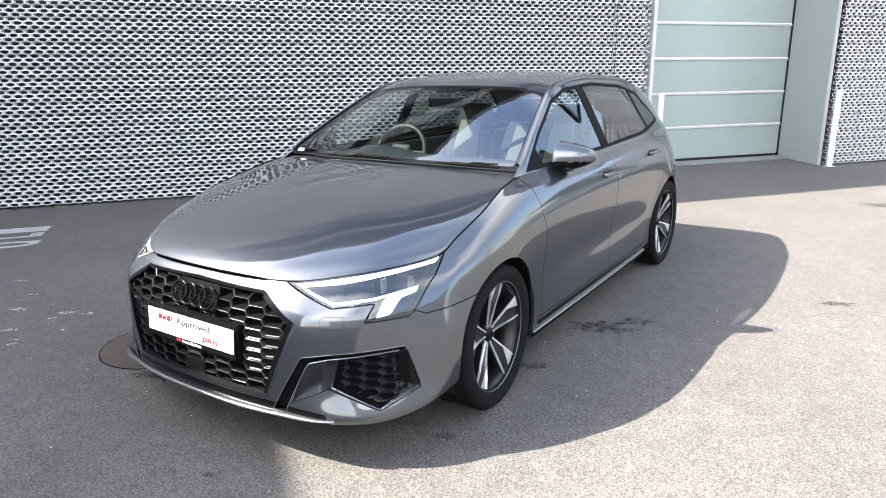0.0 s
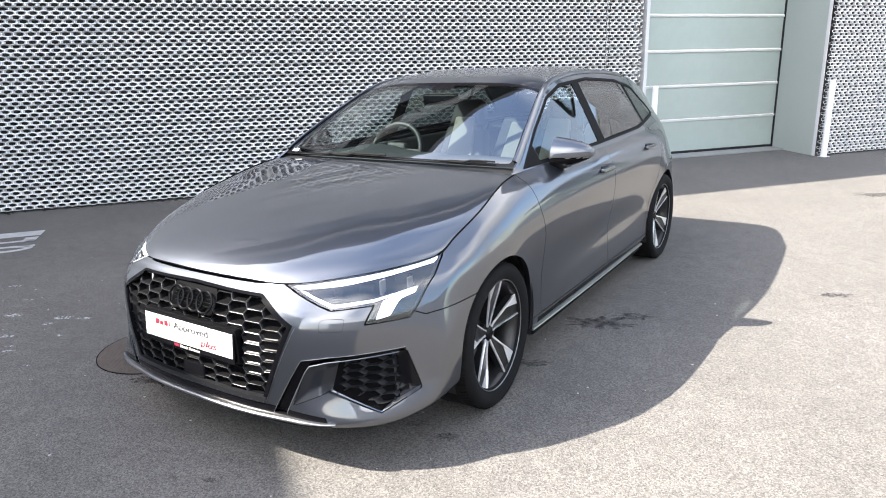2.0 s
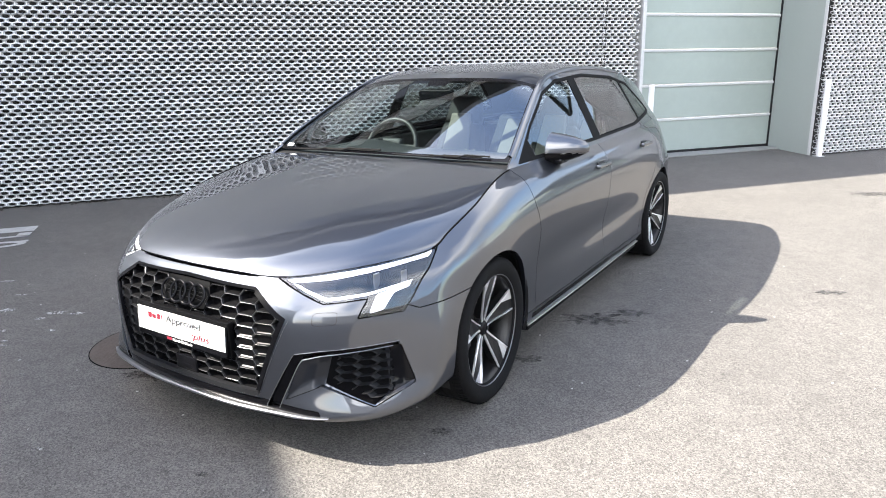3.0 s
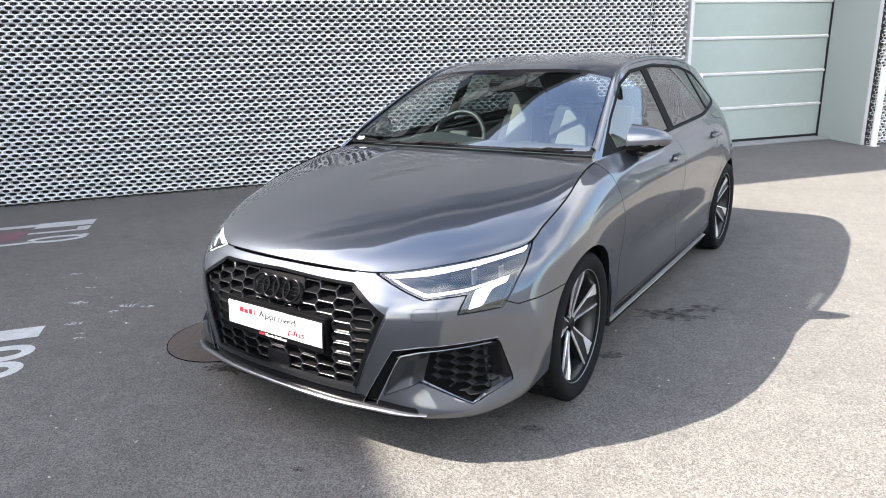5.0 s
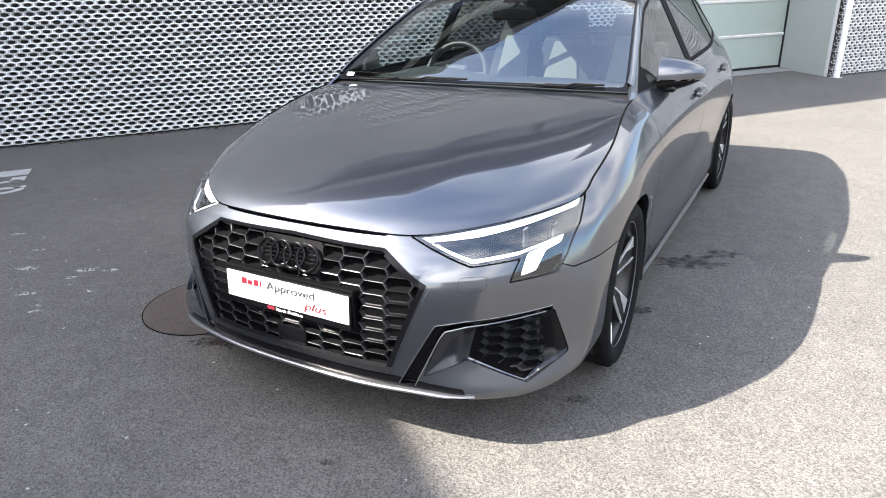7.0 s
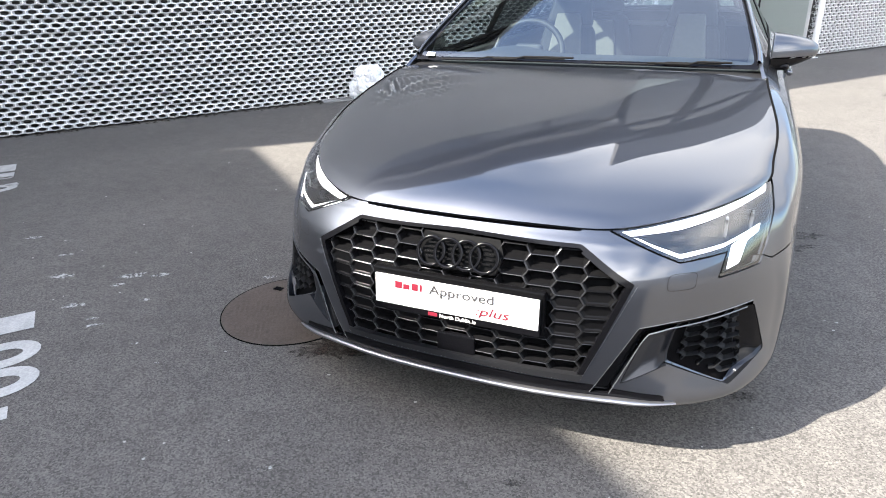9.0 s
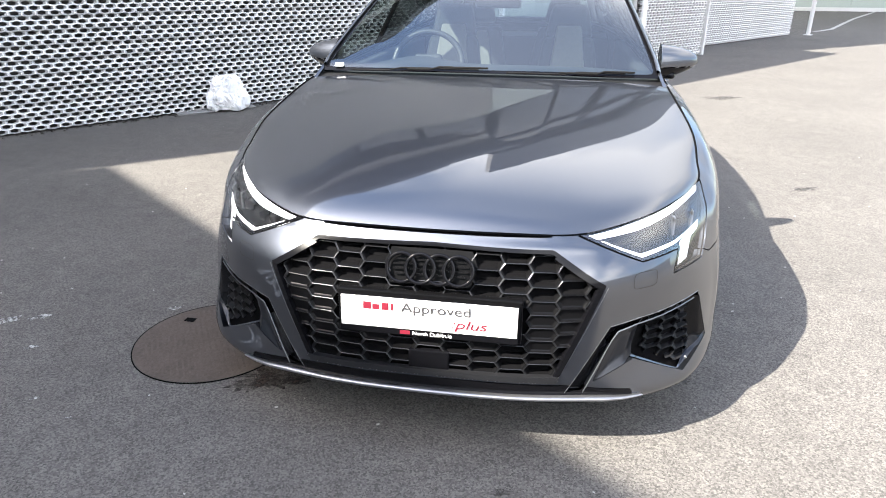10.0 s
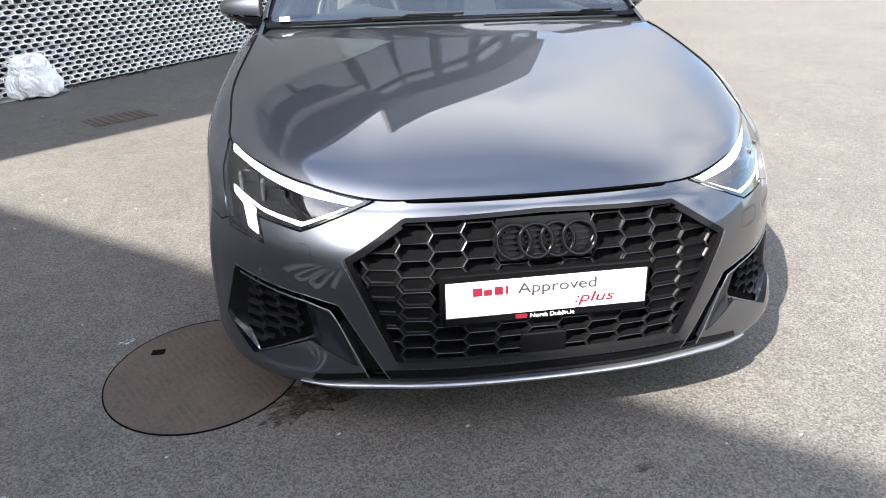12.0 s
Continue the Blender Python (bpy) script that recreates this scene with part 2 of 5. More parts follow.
def perforated_mesh(cols, rows):
    p, e, t = CELL / 2, 0.015, 0.027

    def loop(w, a, b, k):
        """An elongated hexagon with its shoulders, half a width w, side height a and crown b."""
        top = [(w, a), (w * k, (a + b) / 2), (0, b), (-w * k, (a + b) / 2), (-w, a)]
        return top + [(x, -z) for x, z in reversed(top)]

    edge, strand, mouth = loop(p, e, t, .5), loop(p - .0052, e - .0030, t - .0046, .52), loop(.0315, .0098, .0165, .66)
    verts, faces = [], []
    n = len(edge)

    def depth(z):
        f = (z / (3 * ROW)) % 1.0
        return -0.026 * (f / 0.14 if f < 0.14 else (1 - f) / 0.86)

    for j in range(rows):
        for i in range(cols):
            cx, cz = (i + 0.25 + (j % 2) * 0.5) * CELL, j * ROW + .03
            b = len(verts)
            for pts, back in ((edge, 0), (strand, .001), (mouth, .020), (mouth, .030)):
                for x, z in pts:
                    verts.append((cx + x, depth(cz + z) + back, cz + z))
            for r in range(3):
                for k in range(n):
                    q = (k + 1) % n
                    faces.append((b + r * n + k, b + r * n + q, b + r * n + n + q, b + r * n + n + k))
    return verts, faces


PANEL_W, PANEL_H = CELL * COLS + 0.003, ROW * ROWS_N
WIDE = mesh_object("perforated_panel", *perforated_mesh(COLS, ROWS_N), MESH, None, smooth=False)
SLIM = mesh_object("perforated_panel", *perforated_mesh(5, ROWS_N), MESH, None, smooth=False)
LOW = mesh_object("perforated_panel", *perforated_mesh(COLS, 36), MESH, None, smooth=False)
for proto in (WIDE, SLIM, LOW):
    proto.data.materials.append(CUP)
    # flat strand stays white, recessed cup walls take the shade grey
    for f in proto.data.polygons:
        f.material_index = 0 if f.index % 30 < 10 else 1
HEIGHT = 5.1


def facade(name, label, m, spans, back0, back1, tiers=2, top=HEIGHT, extra=0.0):
    """A wall faced with perforated panels; spans are (start along the wall, mesh)."""
    wall = thing(name, label, "wall", m, kind="structure")
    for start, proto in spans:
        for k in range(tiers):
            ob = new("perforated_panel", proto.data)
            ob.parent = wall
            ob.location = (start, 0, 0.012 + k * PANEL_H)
    part("backing", box((back0, 0.22, 0), (back1, 0.45, top)), BACKING, wall)
    part("fascia", box((back0, -0.03, 0.02 + tiers * PANEL_H + extra), (back1, 0.22, top), 0.01), CLAD, wall)
    return wall


wall_left = facade("wall_left", "tall facade of white perforated folded metal sheet", WALL, [(3.72 - (i + 1) * PANEL_W, WIDE) for i in range(6)] + [(3.735, SLIM)], -9.45, 4.33)
part("edge_trim", box((4.335, -0.05, 0), (4.39, 0.45, 4.6), 0.006), ALU, wall_left, "white aluminium edge trim")
wall_right = facade("wall_right", "white perforated metal facade beside the garage door", WALL @ pose(0, -0.80, 0), [(7.0, SLIM), (7.55, SLIM), (8.1, SLIM), (8.65, SLIM)], 7.26, 9.24)
part("edge_trim", box((9.24, -0.05, 0), (9.30, 0.80, HEIGHT), 0.006), ALU, wall_right, "white aluminium edge trim")
FAR_END = 15.15
wall_far = facade("wall_far", "distant white perforated metal facade in shade", WALL @ pose(0, -0.05, 0), [], 9.32, FAR_END, 1, 4.12, 1.51)
for i in range(3):
    for proto, z in ((WIDE, 0.012), (LOW, 0.012 + PANEL_H)):
        ob = new("perforated_panel", proto.data)
        ob.parent = wall_far
        ob.location = (FAR_END - (i + 1) * PANEL_W, 0, z)
for proto in (WIDE, SLIM, LOW):
    bpy.data.objects.remove(proto)
# splayed garage reveal and the wall over the opening
wall_garage = thing("wall_garage", "grey panelled wall round the garage opening", "wall", WALL, kind="structure")
bm = bmesh.new()
vs = [bm.verts.new((x, y, z)) for z in (0, 4.55) for x, y in ((6.96, -.74), (7.24, .34), (7.30, .34), (7.02, -.74))]
for f in ((0, 1, 5, 4), (1, 2, 6, 5), (2, 3, 7, 6), (3, 0, 4, 7), (4, 5, 6, 7)):
    bm.faces.new([vs[k] for k in f])
part("reveal", bm, CLAD, wall_garage, "smooth pale grey side reveal")
part("reveal_trim", box((6.953, -.790, 0), (6.963, -.737, HEIGHT), .002), ALU, wall_garage)
part("lintel", box((4.33, -.02, 4.5), (7.3, .5, 5.1), .01), CLAD, wall_garage)

# glazed upper storey and the eaves that shade it
upper = thing("wall_upper", "dark glazed upper storey under a projecting roof", "wall", WALL, kind="structure")
for i in range(8):
    s0 = -9.65 + 1.75 * i
    part("window_pane", box((s0 + .03, .10, 5.16), (s0 + 1.72, .13, 6.26)), PANE, upper, "dark reflective upper window")
    part("mullion", box((s0 - .03, .0, 5.1), (s0 + .03, .16, 6.3), .008), MATT, upper)
part("transom", box((-9.45, .01, 5.1), (13.55, .16, 5.16), .008), MATT, upper)
part("head_band", box((-9.45, .0, 6.26), (4.38, .45, 6.62), .008), ALU, upper)
part("back_wall", box((-9.45, .30, 5.1), (4.38, .45, 6.3)), BACKING, upper)
bm = bmesh.new()
plan = ((-9.45, -.02), (-8.58, -.19), (-4.9, -.94), (4.38, -.94), (4.38, 4.5), (-9.45, 4.5))
low, high = [bm.verts.new((x, y, 6.62)) for x, y in plan], [bm.verts.new((x, y, 6.86)) for x, y in plan]
bm.faces.new(low[::-1])
bm.faces.new(high)
for k in range(6):
    bm.faces.new((low[k], low[(k + 1) % 6], high[(k + 1) % 6], high[k]))
part("eaves", bm, SOFFIT, upper, "dark grey metal eaves with a flat soffit")
# taller glazed block over the garage, its last bays open to the sky behind
for i in range(5):
    s0 = 4.55 + 1.8 * i
    clear = i > 2
    for z0, z1 in ((5.2, 6.98), (7.06, 7.92)):
        part("window_pane", box((s0 + .04, .10, z0), (s0 + 1.76, .13, z1)), CLEAR_PANE if clear else PANE, upper, "clear corner window" if clear else "dark reflective upper window")
    part("mullion", box((s0 - .05, -.02, 5.16), (s0 + .05, .16, 7.95), .008), MATT, upper)
    part("cross_rail", box((s0 + .05, .0, 6.98), (s0 + 1.75, .16, 7.06), .008), MATT, upper)
part("mullion", box((13.5, -.02, 5.16), (13.6, .16, 7.95), .008), MATT, upper)
part("soffit", box((4.42, -.10, 7.95), (13.6, 4.4, 8.03), .01), SOFFIT, upper)
part("parapet", box((4.42, -.27, 7.95), (13.6, -.11, 9.9), .01), SOFFIT, upper, "dark grey metal fascia")
part("block_back", box((4.42, .30, 5.1), (9.9, .45, 7.94)), BACKING, upper)
part("block_end", box((4.40, .0, 6.87), (4.50, .29, 7.94)), SOFFIT, upper)

# sectional garage door
door_1 = thing("door_1", "closed pale green frosted sectional garage door", "garage door", WALL, kind="structure")
for k in range(9):
    z = .040 + .520 * k
    part("door_section", box((4.40, .325, z + .012), (7.23, .36, z + .51), .006), DOOR, door_1)
    part("section_rail", box((4.40, .305, z + .487), (7.23, .36, z + .522), .006), ALU, door_1, "white aluminium rail")
part("side_seal", box((7.216, .295, .0), (7.232, .328, 4.55), .003), MATT, door_1, "black rubber side seal")
part("bottom_seal", box((4.40, .315, .0), (7.23, .36, .06), .006), MATT, door_1, "black rubber bottom seal")
threshold = part("threshold", box((4.40, -.02, 0), (7.2, .33, .022), .006), CONCRETE, None)
threshold.matrix_world = WALL
tagged(threshold, "pale concrete threshold strip before the door", "threshold", kind="structure")


def bollard(s, n, h):
    b = thing("bollard", "slim white steel bollard beside the garage opening", "bollard", WALL @ pose(s, -n, 0), "garage bollards")
    bm = bmesh.new()
    bmesh.ops.create_cone(bm, cap_ends=True, segments=24, radius1=.042, radius2=.042, depth=h, matrix=Matrix.Translation((0, 0, h / 2)))
    part("post", bm, WHITE, b, smooth=False)
    bm = bmesh.new()
    bmesh.ops.create_cone(bm, cap_ends=True, segments=24, radius1=.044, radius2=.03, depth=.025, matrix=Matrix.Translation((0, 0, h + .012)))
    part("cap", bm, WHITE, b)
    part("foot_plate", box((-.06, -.06, 0), (.06, .06, .008), .002), ALU, b)


bollard(6.99, .92, 1.10)
bollard(4.50, .12, 1.08)

# wing standing at right angles to the facade, beyond the yard's end
wing = thing("wall_wing", "grey panelled wing closing the yard", "wall", WALL, kind="structure")
for k in range(4):
    for i in range(6):
        part("cladding_panel", box((-9.75, -2.48 * (i + 1), .02 + 1.9 * k), (-9.45, -2.48 * i - .02, 1.9 * (k + 1)), .008), CLAD, wing)
part("wing_body", box((-16, -14.9, 0), (-9.7, .4, 7.55)), CLAD, wing)
# unseen wall, added so the car's nose reflects less bright horizon
across = thing("wall_across", "low grey workshop wall across the yard", "wall", WALL @ pose(0, -25, 0), kind="structure")
part("wall_body", box((-9.7, -5, 0), (17, 0, 4.6)), CONCRETE, across)
part("coping", box((-9.7, -5.05, 4.6), (17, .06, 4.75), .01), ALU, across)
# grey-green garage at the far end of the yard, a slim white post beside it
far_end = thing("wall_end", "pale grey-green garage wall at the far end of the yard", "wall", pose(0, 29.5, 0), kind="structure")
part("wall_body", box((2, .05, 0), (30, 4, 5.4)), CLAD, far_end)
for i in range(8):
    for k in range(4):
        part("cladding_panel", box((4.4 + 2.6 * i, 0, .16 + 1.3 * k), (6.98 + 2.6 * i, .05, 1.44 + 1.3 * k), .006), DOOR, far_end)
part("base_rail", box((4, -.06, 0), (25.2, .05, .15), .01), ALU, far_end, "white aluminium base rail")
# the slab is added out of view, to keep the far ground in shade
canopy = thing("canopy", "flat white canopy carried on slim white posts", "canopy", WALL, kind="structure")
part("roof_slab", box((15.2, -.45, 4.25), (30, 6.2, 4.5), .02), CLAD, canopy)
for x in (15.55, 29.6):
    bm = bmesh.new()
    bmesh.ops.create_cone(bm, cap_ends=True, segments=20, radius1=.05, radius2=.05, depth=4.25, matrix=Matrix.Translation((x, -.36, 2.125)))
    add_box(bm, (x - .09, -.45, 0), (x + .09, -.27, .014), .004)
    part("post", bm, ALU, canopy, "slim white painted steel post")

# ---- on the ground ----
manhole = thing("manhole_cover", "round rusty iron manhole cover with a ribbed face", "manhole cover", pose(-.985, -.355, 0))
bm = bmesh.new()
bmesh.ops.create_circle(bm, cap_ends=True, segments=72, radius=.309, matrix=Matrix.Translation((0, 0, .004)))
lid = part("lid", bm, IRON, manhole)
for k in range(-12, 13):
    y = k * .0215
    half = math.sqrt(.275 ** 2 - y * y)
    if half > .03:
        part("rib", box((-half, y - .004, .0035), (half, y + .004, .0050)), IRON, lid).rotation_euler = (0, 0, math.radians(122.7))
vs, fs = [], []
for r, z in ((.3095, .0015), (.3105, .0044), (.3135, .0044), (.3145, .001)):
    vs.append((r, z))
V, T = [], []
for k in range(72):
    a = 2 * math.pi * k / 72
    V += [(r * math.cos(a), r * math.sin(a), z) for r, z in vs]
    T += [(4 * k + q, 4 * ((k + 1) % 72) + q, 4 * ((k + 1) % 72) + q + 1, 4 * k + q + 1) for q in range(3)]
mesh_object("ring_frame", V, T, DARK, manhole)
bm = bmesh.new()
add_box(bm, (-.202, .115, .0045), (-.158, .145, .0072), .001)
part("key_hole", bm, DARK, manhole)

drain = thing("drain_grate", "dark cast-iron drain grate set in the asphalt", "drain grate", pose(-2.24, 3.25, 0, 0, 0, 38))
part("frame", box((-.24, -.15, .0), (.24, .15, .005), .001), IRON, drain)
for k in range(8):
    part("bar", box((-.20 + k * .055, -.125, .004), (-.175 + k * .055, .125, .010), .002), IRON, drain)

rng = random.Random(4)


def crumpled(name, size, material, label, category, m, seed):
    bm = bmesh.new()
    bmesh.ops.create_icosphere(bm, subdivisions=5, radius=1)
    for v in bm.verts:
        p = v.co.copy()
        k = 1 + .28 * noise.noise(p * 1.7 + Vector((seed, 0, 0))) + .20 * abs(noise.noise(p * 4 + Vector((0, seed, 0)))) - .04 * abs(noise.noise(p * 9))
        v.co = Vector((p.x * size[0], p.y * size[1], max(-.55, p.z) * size[2])) * k
    low = min(v.co.z for v in bm.verts)
    for v in bm.verts:
        v.co.z = max(v.co.z - low - .02, 0)
    ob = part(name, bm, material, None, smooth=False)
    ob.matrix_world = m
    return tagged(ob, label, category)


crumpled("plastic_bag", (.20, .15, .23), BAG, "crumpled white plastic bag lying against the facade", "bag", pose(-3.21, 4.23, .010, 0, 0, 40), 2.3)
slab = part("cardboard_sheet", box((-.42, -.10, 0), (.42, .12, .016), .003), CONCRETE, None)
slab.matrix_world = pose(-3.36, 4.20, .002, 0, 0, 46)
tagged(slab, "flat grey board lying along the foot of the facade", "board")


def patch(name, pts, material, z=.003, wobble=0.0):
    bm = bmesh.new()
    bm.faces.new([bm.verts.new((x + rng.uniform(-wobble, wobble), y + rng.uniform(-wobble, wobble), z)) for x, y in pts])
    return part(name, bm, material, None)


def blob(name, x, y, r, material, squash=.5, turn=0, z=.003):
    n = 44
    c, s = math.cos(radians(turn)), math.sin(radians(turn))
    pts = []
    for k in range(n):
        a = 2 * math.pi * k / n
        q = r * max(.25, 1 + .6 * noise.noise(Vector((3 * math.cos(a) + x * 7, 3 * math.sin(a) + y * 5, 0))) + .7 * noise.noise(Vector((9 * math.cos(a) + x * 3, 9 * math.sin(a) + y * 9, 2))))
        u, v = q * math.cos(a), q * squash * math.sin(a)
        pts.append((x + c * u - s * v, y + s * u + c * v))
    return patch(name, pts, material, z)


for x, y, r in ((.95, 1.13, .13), (1.1, 1.33, .07), (.84, .46, .06), (.84, -.32, .035), (.67, -.30, .03), (2.07, 2.28, .07), (2.29, 6.08, .16), (.24, -1.01, .02)):
    tagged(blob("oil_stain", x, y, r * 1.3, OIL, .5, 25), "small dark oil stain soaked into the asphalt", "stain", "oil stains")
RUST = worn(mat("rust_stained_asphalt", (0.045, 0.030, 0.024), 0.8, var=0.4, scale=14, fine=160, bump=0.5, bump_scale=220), 16, 0.34, 0.62)
for x, y, r in ((-.64, -.56, .14),):
    tagged(blob("rust_stain", x, y, r, RUST, .6, 30), "dark rusty brown stain soaked into the asphalt", "stain", "rust stains")
for x, y, r in ((-2.28, -.5, .05), (-1.95, -.37, .055), (-1.93, -.47, .03), (-1.82, -.31, .04), (-1.68, -.54, .025), (-1.94, -.70, .045), (-1.76, -.76, .02), (-1.70, -.80, .03), (-1.41, -.84, .015),
                (-1.22, -.92, .012), (-2.9, -.19, .04), (-1.29, -.13, .028), (-.46, -1.23, .017), (-2.5, -.3, .03)):
    tagged(blob("paint_splash", x, y, r * 1.15, SPLASH, .4, 35), "dried white paint splash on the asphalt", "paint splash", "paint splashes")


def ground_mark(n0, s0, strokes):
    """Worn white lettering on the asphalt, read from the facade: strokes of (points, half width, paint)."""
    mk = thing("road_marking", "worn white painted lettering on the asphalt", "road marking", WALL @ pose(s0, -n0, 0), "road markings", kind="structure")
    for pts, wd, paint in strokes:
        bm = bmesh.new()
        prev = None
        for k, (x, y) in enumerate(pts):
            a, b = pts[max(k - 1, 0)], pts[min(k + 1, len(pts) - 1)]
            t = Vector((b[0] - a[0], b[1] - a[1])).normalized()
            p = (bm.verts.new((x - t.y * wd, y + t.x * wd, .004)), bm.verts.new((x + t.y * wd, y - t.x * wd, .004)))
            if prev:
                bm.faces.new((prev[0], prev[1], p[1], p[0]))
            prev = p
        part("stroke", bm, paint, mk)


def hook(cy):
    return [(-.75, cy - .075)] + [(-.10 + .10 * math.cos(a), cy + .075 * math.sin(a)) for a in np.linspace(-math.pi / 2, math.pi / 2, 12)] + [(-.75, cy + .075)]


oval = [(-.20 + .21 * math.cos(a), -.73 + .085 * math.sin(a)) for a in np.linspace(-2.8, 3.2, 30)]
ground_mark(1.15, -3.31, [([(-.50, -.12), (-.25, -.12), (0, -.12)], .11, MARKING), ([(-1.3, -.10), (-.50, -.09)], .055, MARKING),
                          ([(-.50, -.43), (-.25, -.44), (-.01, -.43)], .03, MARKING), ([(-.11, -.36), (0, -.36)], .075, MARKING),
                          (oval, .032, MARKING), ([(-.04, -.67), (.04, -.65)], .035, MARKING), ([(-1.4, -.84), (-.40, -.79)], .03, MARKING), ([(-1.3, -.47), (-.52, -.47)], .18, FADED_RED)])
ground_mark(4.14, -3.09, [([(-1.0, -.10), (-.5, -.10), (0, -.10)], .085, MARKING), (hook(-.38), .032, MARKING), (hook(-.60), .032, MARKING), ([(-.95, -.82), (-.06, -.82)], .04, MARKING)])
line = thing("ground_line", "thin white painted line curving over the asphalt", "road marking", pose(0, 0, 0), "road markings", kind="structure")
bm = bmesh.new()
edge = [Vector(p) for p in ((6.9, 17.45, .004), (7.2, 17.8, .004), (7.7, 18.5, .004), (8.5, 20.2, .004), (10.2, 23.8, .004), (13.1, 29.4, .004))]
rows_ = [(bm.verts.new(p), bm.verts.new(p + Vector((.1, -.06, 0)))) for p in edge]
for a, b in zip(rows_, rows_[1:]):
    bm.faces.new((a[0], a[1], b[1], b[0]))
part("stroke", bm, MARKING, line)

def crumbs(name, count, place, size, flat, material, label, category, seed):
    """Many small angular bits lying on the ground, as one sheet of stuff."""
    r = random.Random(seed)
    vs, fs = [], []
    for _ in range(count):
        p = place(r)
        k, turn, b = r.uniform(*size), r.uniform(0, 6.28), len(vs)
        for q in range(5):
            a = turn + q * 1.2566
            vs.append((p[0] + k * r.uniform(.6, 1.2) * math.cos(a), p[1] + k * r.uniform(.5, 1.1) * math.sin(a), .0015))
        vs.append((p[0] + k * .2, p[1], .0015 + k * flat))
        fs += [(b + q, b + (q + 1) % 5, b + 5) for q in range(5)]
    ob = mesh_object(name, vs, fs, material, None, smooth=False)
    return tagged(ob, label, category, kind="stuff")


def at_wall_foot(r):
    p = WALL @ Vector((r.uniform(-7.5, 4.3), -.03 - abs(r.gauss(0, .035)), 0))
    return p.x, p.y


crumbs("leaf_litter", 420, at_wall_foot, (.006, .022), .5, LITTER, "dark crumbs and leaf litter along the wall foot", "litter", 11)
crumbs("grit", 300, lambda r: (r.uniform(-3.4, 4.2), r.uniform(-2.6, 3.6)), (.0025, .008), .6, GRIT, "small pale stone grit scattered on the asphalt", "grit", 12)

# ---- car ----
# ---- body shape ----
def spline(p, n, ghost=None):
    """Catmull-Rom through the rows of p, n steps between each two; n may be a list."""
    p = np.asarray(p, float)
    ns = [n] * (len(p) - 1) if np.isscalar(n) else n
    a = np.asarray(ghost, float) if ghost is not None else 2 * p[0] - p[1]
    q = np.vstack([a[None], p, (2 * p[-1] - p[-2])[None]])
    out = []
    for i, k in enumerate(ns):
        t = (np.arange(k) / k).reshape(-1, *([1] * (p.ndim - 1)))
        p0, p1, p2, p3 = q[i], q[i + 1], q[i + 2], q[i + 3]
        out.append(0.5 * (2 * p1 + (p2 - p0) * t + (2 * p0 - 5 * p1 + 4 * p2 - p3) * t ** 2 + (3 * p1 - p0 - 3 * p2 + p3) * t ** 3))
    out.append(p[-1:])
    return np.concatenate(out)


LINE_A = [(0, -.80, .165), (.25, -.79, .165), (.45, -.765, .168), (.60, -.70, .172), (.70, -.60, .18), (.76, -.48, .19), (.80, -.36, .19), (.80, 0, .18), (.79, .42, .165),
          (.785, 1, .165), (.785, 1.7, .165), (.79, 2.25, .17), (.80, 2.636, .18), (.79, 3.02, .20), (.73, 3.28, .23), (.55, 3.40, .24), (0, 3.43, .24)]
LINE_B = [(0, -.845, .215), (.25, -.835, .215), (.45, -.80, .215), (.61, -.745, .208), (.768, -.635, .208), (.852, -.50, .225), (.872, -.37, .24), (.87, 0, .24), (.860, .42, .215),
          (.862, 1, .212), (.862, 1.7, .212), (.866, 2.25, .22), (.87, 2.636, .24), (.85, 3.02, .25), (.78, 3.28, .27), (.57, 3.435, .28), (0, 3.465, .28)]
LINE_C = [(0, -.85, .33), (.25, -.84, .33), (.45, -.795, .33), (.62, -.692, .33), (.757, -.572, .33), (.842, -.455, .33), (.883, -.34, .335), (.893, 0, .34), (.862, .42, .33),
          (.864, 1, .345), (.866, 1.7, .355), (.873, 2.25, .365), (.895, 2.636, .36), (.88, 3.02, .38), (.81, 3.28, .40), (.60, 3.45, .42), (0, 3.478, .42)]
LINE_D = [(0, -.848, .46), (.25, -.838, .46), (.45, -.79, .46), (.62, -.68, .46), (.745, -.55, .46), (.835, -.42, .46), (.875, -.32, .465), (.898, 0, .48), (.870, .42, .48),
          (.857, 1, .48), (.859, 1.7, .485), (.878, 2.25, .49), (.903, 2.636, .50), (.888, 3.02, .52), (.82, 3.28, .54), (.62, 3.45, .56), (0, 3.478, .56)]
LINE_E = [(0, -.825, .58), (.25, -.815, .58), (.45, -.775, .58), (.60, -.68, .575), (.715, -.565, .567), (.81, -.42, .57), (.865, -.28, .585), (.9, 0, .62), (.888, .42, .63),
          (.882, 1, .63), (.885, 1.7, .635), (.893, 2.25, .645), (.905, 2.636, .66), (.888, 3.02, .68), (.81, 3.28, .70), (.61, 3.44, .72), (0, 3.47, .72)]
LINE_F = [(0, -.785, .66), (.25, -.775, .66), (.45, -.725, .655), (.60, -.635, .65), (.715, -.515, .655), (.805, -.37, .665), (.855, -.25, .69), (.888, 0, .745), (.893, .42, .775),
          (.89, 1, .785), (.892, 1.7, .80), (.893, 2.25, .815), (.880, 2.636, .83), (.84, 3.02, .85), (.75, 3.28, .87), (.6, 3.42, .88), (0, 3.45, .88)]
